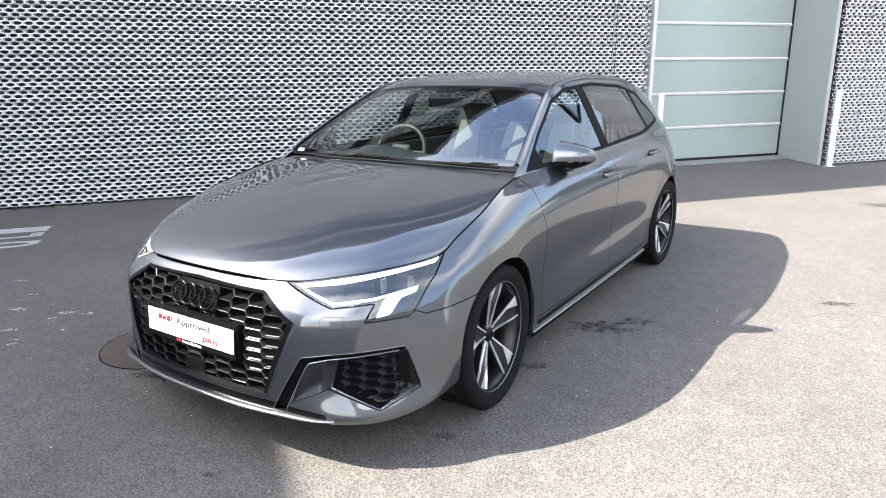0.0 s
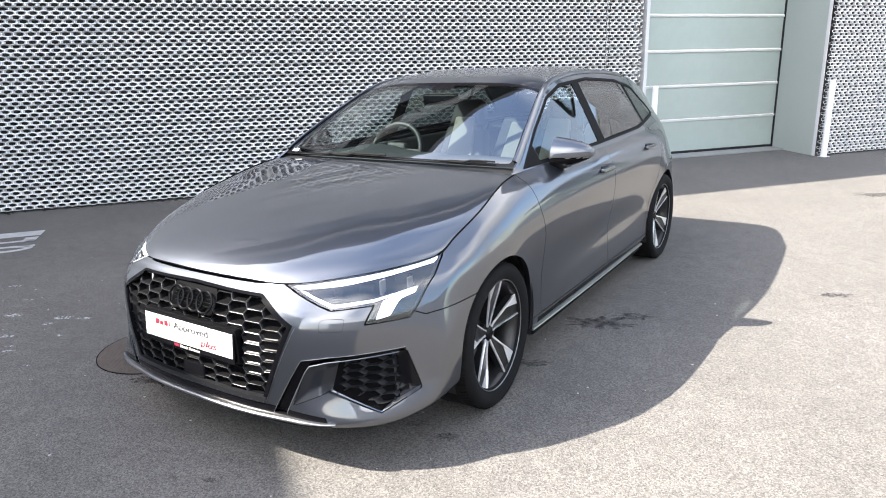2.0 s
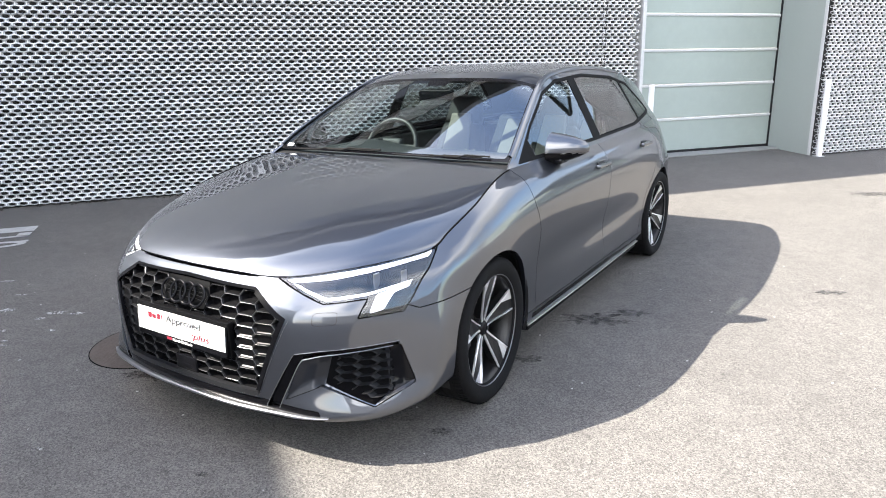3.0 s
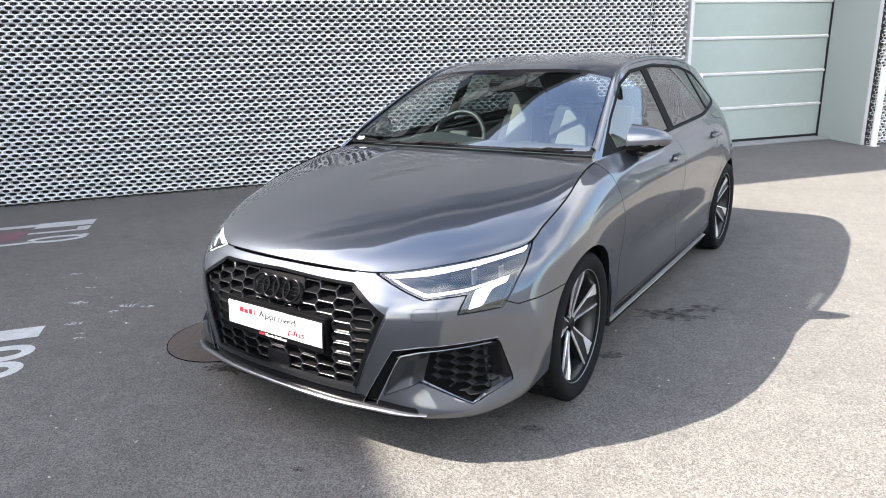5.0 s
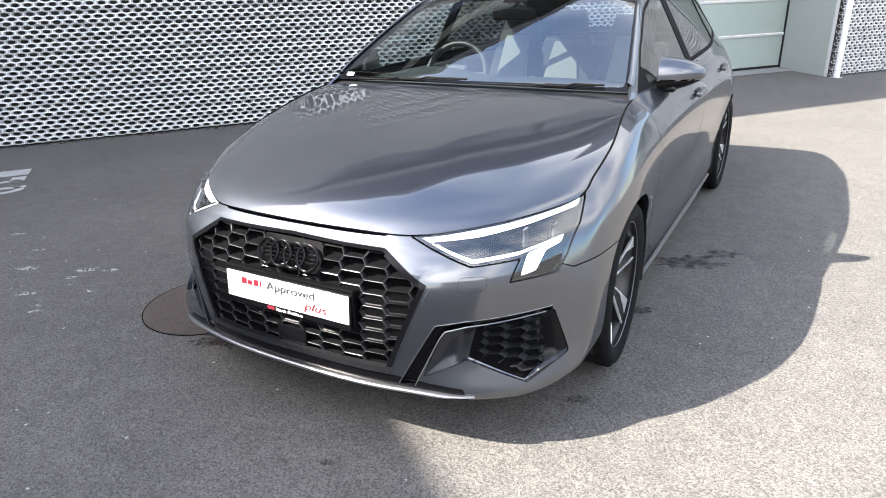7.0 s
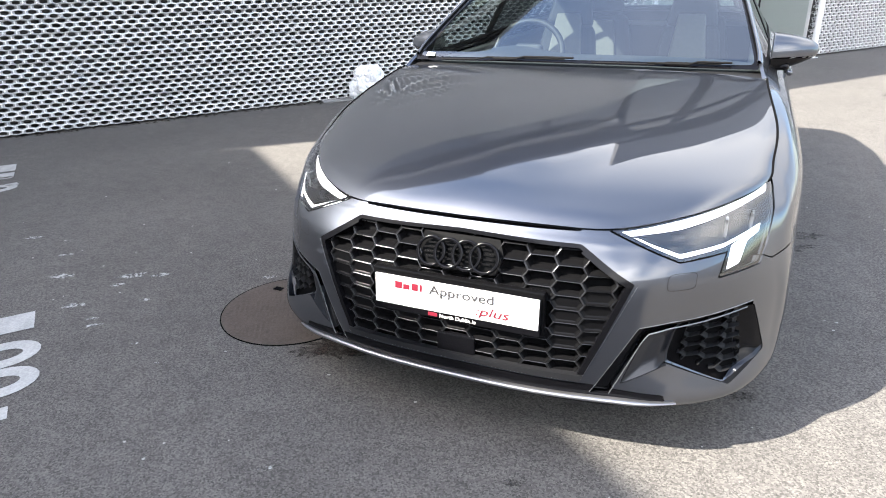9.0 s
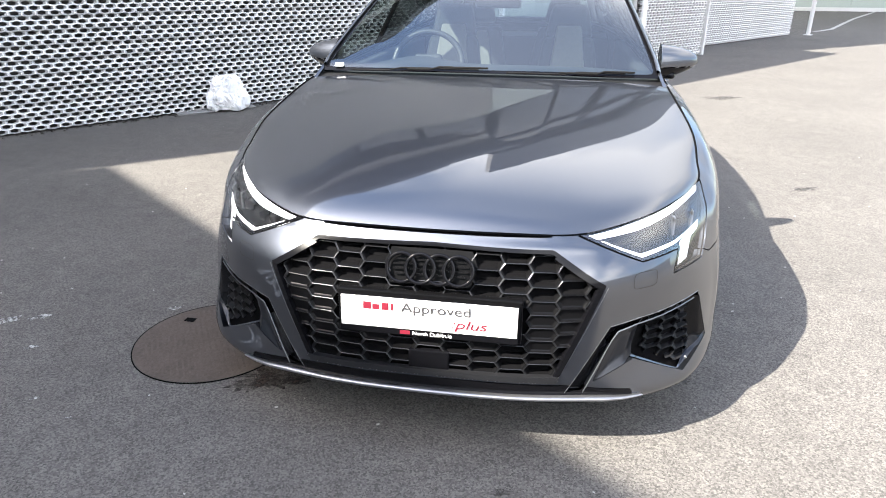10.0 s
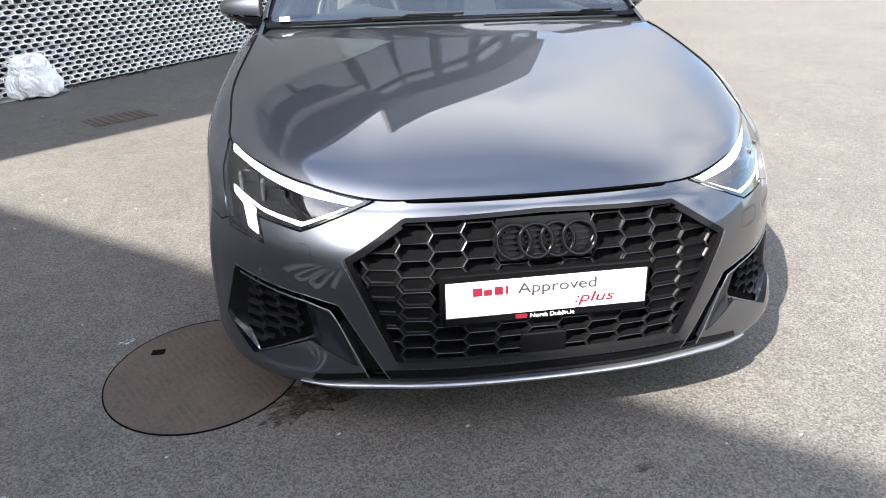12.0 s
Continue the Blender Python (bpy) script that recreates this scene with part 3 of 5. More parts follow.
LINE_H = [(0, -.768, .685), (.25, -.755, .685), (.43, -.71, .68), (.60, -.60, .69), (.715, -.465, .70), (.795, -.325, .715), (.835, -.22, .745), (.85, 0, .825), (.842, .42, .895),
          (.855, 1, .885), (.857, 1.7, .90), (.855, 2.25, .915), (.830, 2.636, .93), (.785, 3.02, .95), (.705, 3.28, .96), (.58, 3.39, .965), (0, 3.42, .965)]
LINE_G = [(0, -.758, .70), (.25, -.745, .70), (.42, -.70, .695), (.59, -.575, .715), (.70, -.44, .73), (.785, -.29, .752), (.795, -.19, .795), (.803, 0, .860), (.768, .40, .951),
          (.795, 1, .95), (.80, 1.7, .962), (.795, 2.25, .98), (.765, 2.636, .99), (.715, 3.02, 1.0), (.65, 3.25, 1.01), (.54, 3.34, 1.03), (0, 3.38, 1.03)]
# how far the nose corners stand out beyond the drawn lines, point by point from the middle to the front door
FULLER = (0, .004, .016, .028, .032, .031, .029, .020, .006)


def fuller(line, share, tail=1.0):
    """Push the nose corner of a body line outwards in plan, and draw the tail in behind the rear wheel."""
    p = np.array(line, float)
    out = p.copy()
    for i, d in enumerate(FULLER):
        a, b = p[max(i - 1, 0)], p[i + 1]
        t = (b - a)[:2] / np.linalg.norm((b - a)[:2])
        out[i, :2] += np.array((t[1], -t[0])) * d * share
    out[13:15, 0] -= np.array((.040, .060)) * tail
    return [tuple(q) for q in out]


LINE_A, LINE_B, LINE_C, LINE_D = fuller(LINE_A, .2), fuller(LINE_B, .35), fuller(LINE_C, .8), fuller(LINE_D, 1.0)
LINE_E, LINE_F, LINE_H, LINE_G = fuller(LINE_E, 1.0), fuller(LINE_F, .9), fuller(LINE_H, .7, .7), fuller(LINE_G, .45, 0)
STEPS_U = [22, 24, 26, 28, 28, 24, 30, 24, 24, 24, 24, 20, 20, 16, 12, 14]


def ghosted(line, n):
    p = np.asarray(line, float)
    g = p[1] * (-1, 1, 1)
    return spline(p, n, g)


def wrap_surface():
    lines = [ghosted(l, STEPS_U) for l in (LINE_A, LINE_B, LINE_C, LINE_D, LINE_E, LINE_F, LINE_H, LINE_G)]
    return spline(np.stack(lines), [6, 14, 16, 16, 16, 12, 12])  # v, u, xyz


def grid_tris(g):
    nv, nu = g.shape[:2]
    i = np.arange(nv * nu).reshape(nv, nu)
    a, b, c, d = i[:-1, :-1].ravel(), i[:-1, 1:].ravel(), i[1:, 1:].ravel(), i[1:, :-1].ravel()
    return g.reshape(-1, 3), np.concatenate([np.stack([a, b, c], 1), np.stack([a, c, d], 1)])


def coons(c0, c1, d0, d1):
    """A patch between four edges: c0 and c1 run along u, d0 and d1 along v."""
    nu, nv = len(c0), len(d0)
    u, v = np.linspace(0, 1, nu)[None, :, None], np.linspace(0, 1, nv)[:, None, None]
    ruled = (1 - v) * c0[None] + v * c1[None] + (1 - u) * d0[:, None] + u * d1[:, None]
    corner = (1 - u) * (1 - v) * c0[0] + u * (1 - v) * c0[-1] + (1 - u) * v * c1[0] + u * v * c1[-1]
    return ruled - corner


def resample(p, n):
    d = np.r_[0, np.cumsum(np.linalg.norm(np.diff(p, axis=0), axis=1))]
    s = np.linspace(0, d[-1], n)
    return np.stack([np.interp(s, d, p[:, k]) for k in range(3)], 1)


def hood_surface():
    edge = ghosted(LINE_G, STEPS_U)
    k5, k8 = sum(STEPS_U[:5]), sum(STEPS_U[:8])
    front, side = resample(edge[:k5 + 1], 60), resample(edge[k5:k8 + 1], 60)
    mid = resample(spline([(0, -.758, .70), (0, -.70, .742), (0, -.58, .788), (0, -.3, .855), (0, 0, .905), (0, .25, .95), (0, .40, .972)], 12), 60)
    rear = resample(spline([(0, .40, .972), (.3, .40, .972), (.6, .405, .963), (.768, .40, .951)], 12), 60)
    g = coons(front, rear, mid, side)
    return g


def half_clip(V, T, f):
    """The part of a triangle mesh where f > 0, cut cleanly along f = 0."""
    keep = f > 0
    k = keep[T]
    n = k.sum(1)
    out = [T[n == 3]]
    verts, base, cache = [], len(V), {}

    def cut(i, j):
        key = (min(i, j), max(i, j))
        if key not in cache:
            t = f[i] / (f[i] - f[j])
            verts.append(V[i] + t * (V[j] - V[i]))
            cache[key] = base + len(verts) - 1
        return cache[key]

    extra = []
    for tri, kk in zip(T[(n == 1) | (n == 2)], k[(n == 1) | (n == 2)]):
        s = int(np.argmax(kk)) if kk.sum() == 1 else int(np.argmin(kk))
        a, b, c = tri[s], tri[(s + 1) % 3], tri[(s + 2) % 3]
        ab, ac = cut(a, b), cut(a, c)
        if kk.sum() == 1:
            extra.append((a, ab, ac))
        else:
            extra += [(ab, b, c), (ab, c, ac)]
    if extra:
        out.append(np.array(extra))
    T2 = np.concatenate(out)
    V2 = np.vstack([V, np.array(verts)]) if verts else V
    used, inv = np.unique(T2, return_inverse=True)
    return V2[used], inv.reshape(-1, 3)


def poly_field(p, poly, radius=0.0):
    """Signed distance of the points p (n, 2) to a polygon; inside is positive."""
    q = np.asarray(poly, float)
    best, inside = np.full(len(p), 1e9), np.zeros(len(p), bool)
    for a, b in zip(q, np.roll(q, -1, 0)):
        e, w_ = b - a, p - a
        t = np.clip((w_ @ e) / (e @ e), 0, 1)
        best = np.minimum(best, np.linalg.norm(w_ - t[:, None] * e, axis=1))
        cross = ((a[1] > p[:, 1]) != (b[1] > p[:, 1])) & (p[:, 0] < (b[0] - a[0]) * (p[:, 1] - a[1]) / (b[1] - a[1] + 1e-12) + a[0])
        inside ^= cross
    return np.where(inside, best, -best)


# ---- body parts ----
car = thing("car", "dark grey metallic five-door hatchback parked on asphalt", "car")


def normals_of(V, T):
    n = np.zeros_like(V)
    f = np.cross(V[T[:, 1]] - V[T[:, 0]], V[T[:, 2]] - V[T[:, 0]])
    for k in range(3):
        np.add.at(n, T[:, k], f)
    return n / (np.linalg.norm(n, axis=1, keepdims=True) + 1e-12)


def outward(V, T, centre=(0, 1.3, 0.5)):
    n = normals_of(V, T)
    c = np.array(centre)
    d = V - c
    d[:, 1] *= 0.25
    return T if (n * d).sum() > 0 else T[:, ::-1]


def rimmed(V, T, depth):
    """The panel with a return of that depth along all its edges."""
    n = normals_of(V, T)
    e = np.concatenate([T[:, [0, 1]], T[:, [1, 2]], T[:, [2, 0]]])
    key = np.sort(e, axis=1)
    _, idx, cnt = np.unique(key, axis=0, return_index=True, return_counts=True)
    b = e[idx[cnt == 1]]
    if not len(b):
        return V, T
    k = len(V)
    m = len(b)
    p, q = b[:, 0], b[:, 1]
    W = np.vstack([V[p], V[q], V[q] - depth * n[q], V[p] - depth * n[p]])
    i = np.arange(m)
    F = np.concatenate([np.stack([k + i + m, k + i, k + i + 3 * m], 1), np.stack([k + i + m, k + i + 3 * m, k + i + 2 * m], 1)])
    return np.vstack([V, W]), np.vstack([T, F])


def split(V, T, f, gap=0.004):
    return half_clip(V, T, f - gap / 2), half_clip(V, T, -f - gap / 2)


def front_field(V, poly, radius=0.0):
    f = poly_field(V[:, [0, 2]], poly)
    return np.where(V[:, 1] < 0.1, f, -1.0)


def side_field(V, poly):
    return poly_field(V[:, [1, 2]], poly)


def pushed(V, T, d):
    return V - d * normals_of(V, T), T


def joined(name, V, T, material, rim=0.01, parent=None, label="", centre=(0, 1.3, 0.5)):
    T = outward(V, T, centre)
    if rim:
        V, T = rimmed(V, T, rim)
    a, b = mirrored(V, T)
    return mesh_object(name, a, b, material, parent or car, label)


def paired(name, V, T, material, rim=0.01, parents=None, label="", centre=(0, 1.3, 0.5)):
    """The same panel on both sides of the car, as two parts."""
    T = outward(V, T, centre)
    if rim:
        V, T = rimmed(V, T, rim)
    return [mesh_object(name, V * (s, 1, 1), T if s > 0 else T[:, ::-1], material, parents[i] if parents else car, label) for i, s in enumerate((1, -1))]


def islands(V, T):
    """The connected pieces of a triangle mesh."""
    mark = np.arange(len(V))
    key = np.unique(V.round(5), axis=0, return_inverse=True)[1].ravel()
    T2 = key[T]
    mark = np.arange(key.max() + 1)
    while True:
        low = mark[T2].min(1)
        was = mark.copy()
        for k in range(3):
            np.minimum.at(mark, T2[:, k], low)
        mark = mark[mark]
        if (mark == was).all():
            break
    for m_ in np.unique(mark[T2[:, 0]]):
        tri = T[mark[T2[:, 0]] == m_]
        used, inv = np.unique(tri, return_inverse=True)
        yield V[used], inv.reshape(-1, 3)


def mirrored(V, T):
    W = V * (-1, 1, 1)
    return np.vstack([V, W]), np.vstack([T, T[:, ::-1] + len(V)])


ARCH_R = 0.352
AXLES = (0.033, 2.642)
GRILLE = [(-.1, .674), (.345, .664), (.496, .574), (.378, .272), (-.1, .276)]
HEADLIGHT = [(.412, .694), (.5, .73), (.6, .78), (.79, .80), (.812, .742), (.823, .693), (.814, .612), (.803, .569), (.70, .565), (.712, .626), (.60, .619), (.494, .663)]
CHANNEL = [(.405, .235), (.519, .446), (.60, .456), (.80, .466), (.806, .452), (.787, .452), (.60, .437), (.545, .424), (.53, .40), (.458, .235)]
INTAKE = [(.545, .424), (.60, .437), (.787, .452), (.806, .452), (.850, .305), (.768, .243), (.60, .322), (.485, .270), (.53, .40)]
LOWER = [(-.1, .1), (.66, .1), (.60, .232), (.40, .262), (-.1, .265)]
BUMPER = [(-1.2, 0), (-.1, 0), (-.1, .592), (-.44, .569), (-.5, .6), (-.5, .9), (-1.2, .9)]
FRONT_DOOR = [(.40, .99), (.425, .88), (.435, .785), (.492, .664), (.515, .262), (1.49, .262), (1.495, .6), (1.50, 1.02)]
REAR_DOOR = [(1.50, 1.02), (1.495, .6), (1.49, .262), (2.19, .262), (2.25, .40), (2.31, .54), (2.42, .66), (2.50, .80), (2.52, 1.05)]
SILL = [(.22, .1), (2.42, .1), (2.42, .262), (.22, .262)]

V, T = grid_tris(wrap_surface())
for hub in AXLES:
    V, T = half_clip(V, T, np.hypot(V[:, 1] - hub, V[:, 2] - 0.318) - ARCH_R)
whole = (V, T)
# near-black inner shell standing in for the shade behind every gap
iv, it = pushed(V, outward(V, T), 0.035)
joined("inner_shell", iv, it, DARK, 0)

(hl_v, hl_t), rest = split(V, T, front_field(V, HEADLIGHT))
(gr_v, gr_t), rest = split(*rest, front_field(rest[0], GRILLE), 0.0)
(ch_v, ch_t), rest = split(*rest, front_field(rest[0], CHANNEL), 0.0)
(in_v, in_t), rest = split(*rest, front_field(rest[0], INTAKE), 0.002)
(lo_v, lo_t), rest = split(*rest, front_field(rest[0], LOWER), 0.002)
# slot below the leading edge of the hood
rest = half_clip(*rest, np.where((rest[0][:, 1] < -.6) & (rest[0][:, 0] < .42), (.6925 - rest[0][:, 2]) + np.maximum(0, rest[0][:, 0] - .335) * .9, 1.0))
(bu_v, bu_t), rest = split(*rest, side_field(rest[0], BUMPER))
(fd_v, fd_t), rest = split(*rest, side_field(rest[0], FRONT_DOOR))
(rd_v, rd_t), rest = split(*rest, side_field(rest[0], REAR_DOOR))
(si_v, si_t), rest = split(*rest, side_field(rest[0], SILL))
(fe_v, fe_t), (qu_v, qu_t) = split(*rest, 1.2 - rest[0][:, 1])
(qu_v, qu_t), (rb_v, rb_t) = split(qu_v, qu_t, np.maximum(qu_v[:, 2] - .66, 3.12 - qu_v[:, 1]))

front_bumper = joined("front_bumper", bu_v, bu_t, PAINT, 0.03)
joined("lower_trim", lo_v, lo_t, BLACK, 0.01, front_bumper, "gloss black lower air dam")
fenders = paired("fender", fe_v, fe_t, PAINT, 0.02)
front_doors = paired("front_door", fd_v, fd_t, PAINT, 0.012)
rear_doors = paired("rear_door", rd_v, rd_t, PAINT, 0.012)
paired("side_skirt", si_v, si_t, PAINT, 0.012)
# silver strip on each sill stands in for its bright reflection
for s in (1, -1):
    bm = bmesh.new()
    prev = None
    for k in range(25):
        y = .42 + 1.80 * k / 24
        x = .866 + .006 * math.sin(math.pi * k / 24)
        loop = [bm.verts.new((s * a, y, z)) for a, z in ((x - .02, .196), (x + .002, .197), (x + .005, .201), (x + .003, .206), (x - .02, .208))]
        if prev:
            for q in range(5):
                bm.faces.new((prev[q], prev[(q + 1) % 5], loop[(q + 1) % 5], loop[q]))
        else:
            bm.faces.new(loop)
        prev = loop
    bm.faces.new(prev)
    part("skirt_blade", bm, SILVER, car, "satin grey side skirt blade")
    part("skirt_base", box((s * .80, .44, .166), (s * .858, 2.20, .196), .004), BLACK, car, "gloss black lower skirt")
    part("skirt_groove", box((s * .850, .47, .222), (s * .8685, 2.18, .252), .004), BLACK, car, "gloss black skirt inlay")
joined("rear_quarter", qu_v, qu_t, PAINT, 0.015)
joined("rear_bumper", rb_v, rb_t, PAINT, 0.015)
paired("bumper_channel", *pushed(ch_v, outward(ch_v, ch_t), 0.018), BLACK, 0, [front_bumper] * 2, "recessed gloss black channel")

# hood: a thin sheet sprung between its edges, with a crease on either side of a raised middle
g = hood_surface()
nv, nu = g.shape[:2]
vv, uu = np.meshgrid(np.linspace(0, 1, nv), np.linspace(0, 1, nu), indexing="ij")


def eased(p, k=9):
    """A curve with its small waves taken out, ends kept."""
    q = np.concatenate([2 * p[:1] - p[k:0:-1], p, 2 * p[-1:] - p[-2:-k - 2:-1]])
    w_ = np.exp(-(np.arange(-k, k + 1) / (.5 * k)) ** 2)
    return np.convolve(q, w_ / w_.sum(), "valid")


crease_x = np.interp(g[..., 1], (-.75, .40), (.215, .345))
beyond = (np.abs(g[..., 0]) - crease_x) / .008
fade = np.clip((g[..., 1] + .74) / .95, 0, 1)
fade = fade * fade * (3 - 2 * fade)
pressed = -.055 * .008 * np.logaddexp(0, beyond) * fade
aim = g[..., 2] - pressed
aim[0], aim[:, -1], aim[-1] = eased(aim[0]), eased(aim[:, -1]), eased(aim[-1])
n_all = nv * nu
at = np.arange(n_all).reshape(nv, nu)
bend = np.zeros((n_all, n_all))


def spring(cells, weights, k):
    """Add the square of a weighted sum of neighbouring heights to the energy."""
    for c0, w0 in zip(cells, weights):
        for c1, w1 in zip(cells, weights):
            np.add.at(bend, (c0.ravel(), c1.ravel()), k * w0 * w1)


spring((at[:, :-2], at[:, 1:-1], at[:, 2:]), (1, -2, 1), 1.0)
spring((at[:, 1], at[:, 0]), (2, -2), 1.0)
spring((at[:-2], at[1:-1], at[2:]), (1, -2, 1), .6)
spring((at[:-1, :-1], at[1:, :-1], at[:-1, 1:], at[1:, 1:]), (1, -1, -1, 1), 1.5)
hold = np.zeros((nv, nu))
hold[0], hold[:, -1], hold[-1] = 50, 50, 50
hold[:, 0] = np.maximum(hold[:, 0], .002)
bend[np.arange(n_all), np.arange(n_all)] += hold.ravel()
g[..., 2] = np.linalg.solve(bend, hold.ravel() * aim.ravel()).reshape(nv, nu) + pressed
# rounded lip along the leading edge
g[..., 2] += .022 * (1 - np.exp(-vv * 1.1 / .05)) * (1 - np.exp(-(1 - uu) * .8 / .06)) * (1 - vv) ** 1.5
V, T = grid_tris(g)
fu, fv = uu.ravel(), vv.ravel()
edge_gap = np.minimum.reduce([(1 - fu) * .8 - .0045, fv * 1.1 - .004, (1 - fv) * 1.1 - .004])
V, T = half_clip(V, T, edge_gap)
joined("hood", V, T, PAINT, 0.014, centre=(0, -.2, 0))
# near-black sheet under the hood, for the shade in its gaps
iv, it = pushed(V, outward(V, T, (0, -.2, 0)), 0.03)
joined("hood_liner", iv, it, DARK, 0)
# dark tube laid in the hood gap to stand for its shade
for s in (1, -1):
    bm = bmesh.new()
    prev = None
    for x, y, z in resample(g[:, -1], 80):
        loop = [bm.verts.new((s * (x - .0005) + .0040 * math.cos(q), y, z + .0006 + .0036 * math.sin(q))) for q in np.arange(8) * math.pi / 4]
        if prev:
            for q in range(8):
                bm.faces.new((prev[q], prev[(q + 1) % 8], loop[(q + 1) % 8], loop[q]))
        prev = loop
    part("hood_seal", bm, DARK, car, "black rubber seal along the hood gap")


# ---- cabin ----
RAIL = spline([(.40, .953), (.72, 1.132), (1.07, 1.304), (1.30, 1.362), (1.75, 1.388), (2.3, 1.372), (2.75, 1.315), (3.05, 1.235), (3.2, 1.155), (3.3, 1.02)], 10)


def cabin_x(y, z):
    return .793 - .46 * (z - .95) - .12 * np.maximum(z - .95, 0) ** 2 - .030 * ((y - 1.5) / 1.15) ** 2 - np.maximum(0, y - 2.4) ** 2 * .09


def belt_z(y):
    e = ghosted(LINE_G, STEPS_U)[sum(STEPS_U[:8]):]
    return np.interp(y, e[:, 1], e[:, 2])


rail = np.stack([cabin_x(RAIL[:, 0], RAIL[:, 1]), RAIL[:, 0], RAIL[:, 1]], 1)
edge_g = ghosted(LINE_G, STEPS_U)
ys = np.linspace(.40, 3.3, 150)
zt = np.interp(ys, RAIL[:, 0], RAIL[:, 1])
zb = belt_z(ys)
xb = np.interp(ys, edge_g[sum(STEPS_U[:8]):-14, 1], edge_g[sum(STEPS_U[:8]):-14, 0])
rows_ = []
for s in np.linspace(0, 1, 40):
    z = zb + s * np.maximum(zt - zb, 0.002)
    x = cabin_x(ys, z)
    x0 = cabin_x(ys, zb)
    rows_.append(np.stack([x + (xb - x0) * (1 - s) ** 2, ys, z], 1))
V, T = grid_tris(np.stack(rows_))
DLO = [(.50, .962), (.76, 1.122), (1.06, 1.272), (1.30, 1.332), (1.75, 1.356), (2.3, 1.330), (2.62, 1.275), (2.90, 1.11), (2.94, 1.065), (2.85, 1.045), (2.3, 1.0), (1.5, .978), (.9, .966)]
f = side_field(V, DLO)
(w_v, w_t), (fr_v, fr_t) = split(V, T, f, 0.0)
joined("cabin_frame", fr_v, fr_t, PAINT, 0.012, label="painted pillars and roof rails")
f = side_field(w_v, DLO)
(w_v, w_t), (tr_v, tr_t) = split(w_v, w_t, f - .018, 0.0)
paired("window_trim", tr_v - (.001, 0, 0), tr_t, RUBBER, 0.004, label="black window surround")
y, z = w_v[:, 1], w_v[:, 2]
(a_v, a_t), (b_v, b_t) = split(w_v, w_t, 1.49 - y, 0.0)
(m_v, m_t), (a_v, a_t) = split(a_v, a_t, .70 - a_v[:, 1] - (a_v[:, 2] - .96) * .15, 0.0)
paired("mirror_triangle", m_v - (.001, 0, 0), m_t, RUBBER, 0.0)
(p_v, p_t), (b_v, b_t) = split(b_v, b_t, 1.60 - b_v[:, 1], 0.0)
(q_v, q_t), (c_v, c_t) = split(b_v, b_t, 2.46 - b_v[:, 1] - (b_v[:, 2] - 1.1) * .2, 0.0)
(s_v, s_t), (c_v, c_t) = split(c_v, c_t, 2.495 - c_v[:, 1] - (c_v[:, 2] - 1.1) * .2, 0.0)
paired("pillar_cover", p_v - (.001, 0, 0), p_t, RUBBER, 0.006)
paired("window_divider", s_v - (.001, 0, 0), s_t, RUBBER, 0.006)
for v_, t_, m_ in ((a_v, a_t, DOOR_GLASS), (q_v, q_t, SIDE_GLASS), (c_v, c_t, SIDE_GLASS)):
    paired("side_window", v_ - (.004, 0, 0), t_, m_, 0)

# windscreen, roof, rear screen
WS_BASE = resample(spline([(0, .415, .983), (.3, .42, .982), (.55, .445, .976), (.735, .46, .975)], 10), 50)
k_top = int(np.argmin(abs(RAIL[:, 0] - 1.08)))
side_a = resample(np.vstack([[(.735, .46, .975)], rail[3:k_top + 1]]), 50)
WS_TOP = resample(spline([(0, 1.075, 1.349), (.25, 1.076, 1.347), (.45, 1.082, 1.336), tuple(rail[k_top])], 10), 50)
mid_ws = resample(spline([(0, .415, .983), (0, .62, 1.107), (0, .85, 1.237), (0, 1.075, 1.349)], 10), 50)
ws = coons(WS_BASE, WS_TOP, mid_ws, side_a)
V, T = grid_tris(ws)
vv, uu = [k.ravel() for k in np.meshgrid(np.linspace(0, 1, 50), np.linspace(0, 1, 50), indexing="ij")]
fit_in = np.minimum.reduce([(vv - .03) * .72, (.955 - vv) * .72, (.965 - uu) * .7])
sensor = np.where(uu < .12, (.88 - vv) * .72, 1.0)
(g_v, g_t), (f_v, f_t) = split(V, T, np.minimum(fit_in, sensor), 0.0)
joined("windscreen", g_v, g_t, GLASS, 0, centre=(0, 1.2, .6))
joined("windscreen_border", f_v, f_t, BLACK, 0, centre=(0, 1.2, .6), label="black printed glass border")
k_end = int(np.argmin(abs(RAIL[:, 0] - 3.05)))
side_r = resample(rail[k_top:k_end + 1], 60)
mid_r = resample(spline([(0, 1.075, 1.349), (0, 1.27, 1.394), (0, 1.7, 1.425), (0, 2.3, 1.402), (0, 2.8, 1.350), (0, 3.12, 1.298)], 12), 60)
rear_r = resample(spline([(0, 3.12, 1.298), (.25, 3.115, 1.292), (.42, 3.09, 1.270), tuple(rail[k_end])], 10), 50)
V, T = grid_tris(coons(WS_TOP, rear_r, mid_r, side_r))
joined("roof", V, T, PAINT, 0.012, centre=(0, 2, .3))
line = np.vstack([side_a[2:], side_r[1:-16]])
line = np.stack([eased(resample(line, 120)[:, k], 7) for k in range(3)], 1)
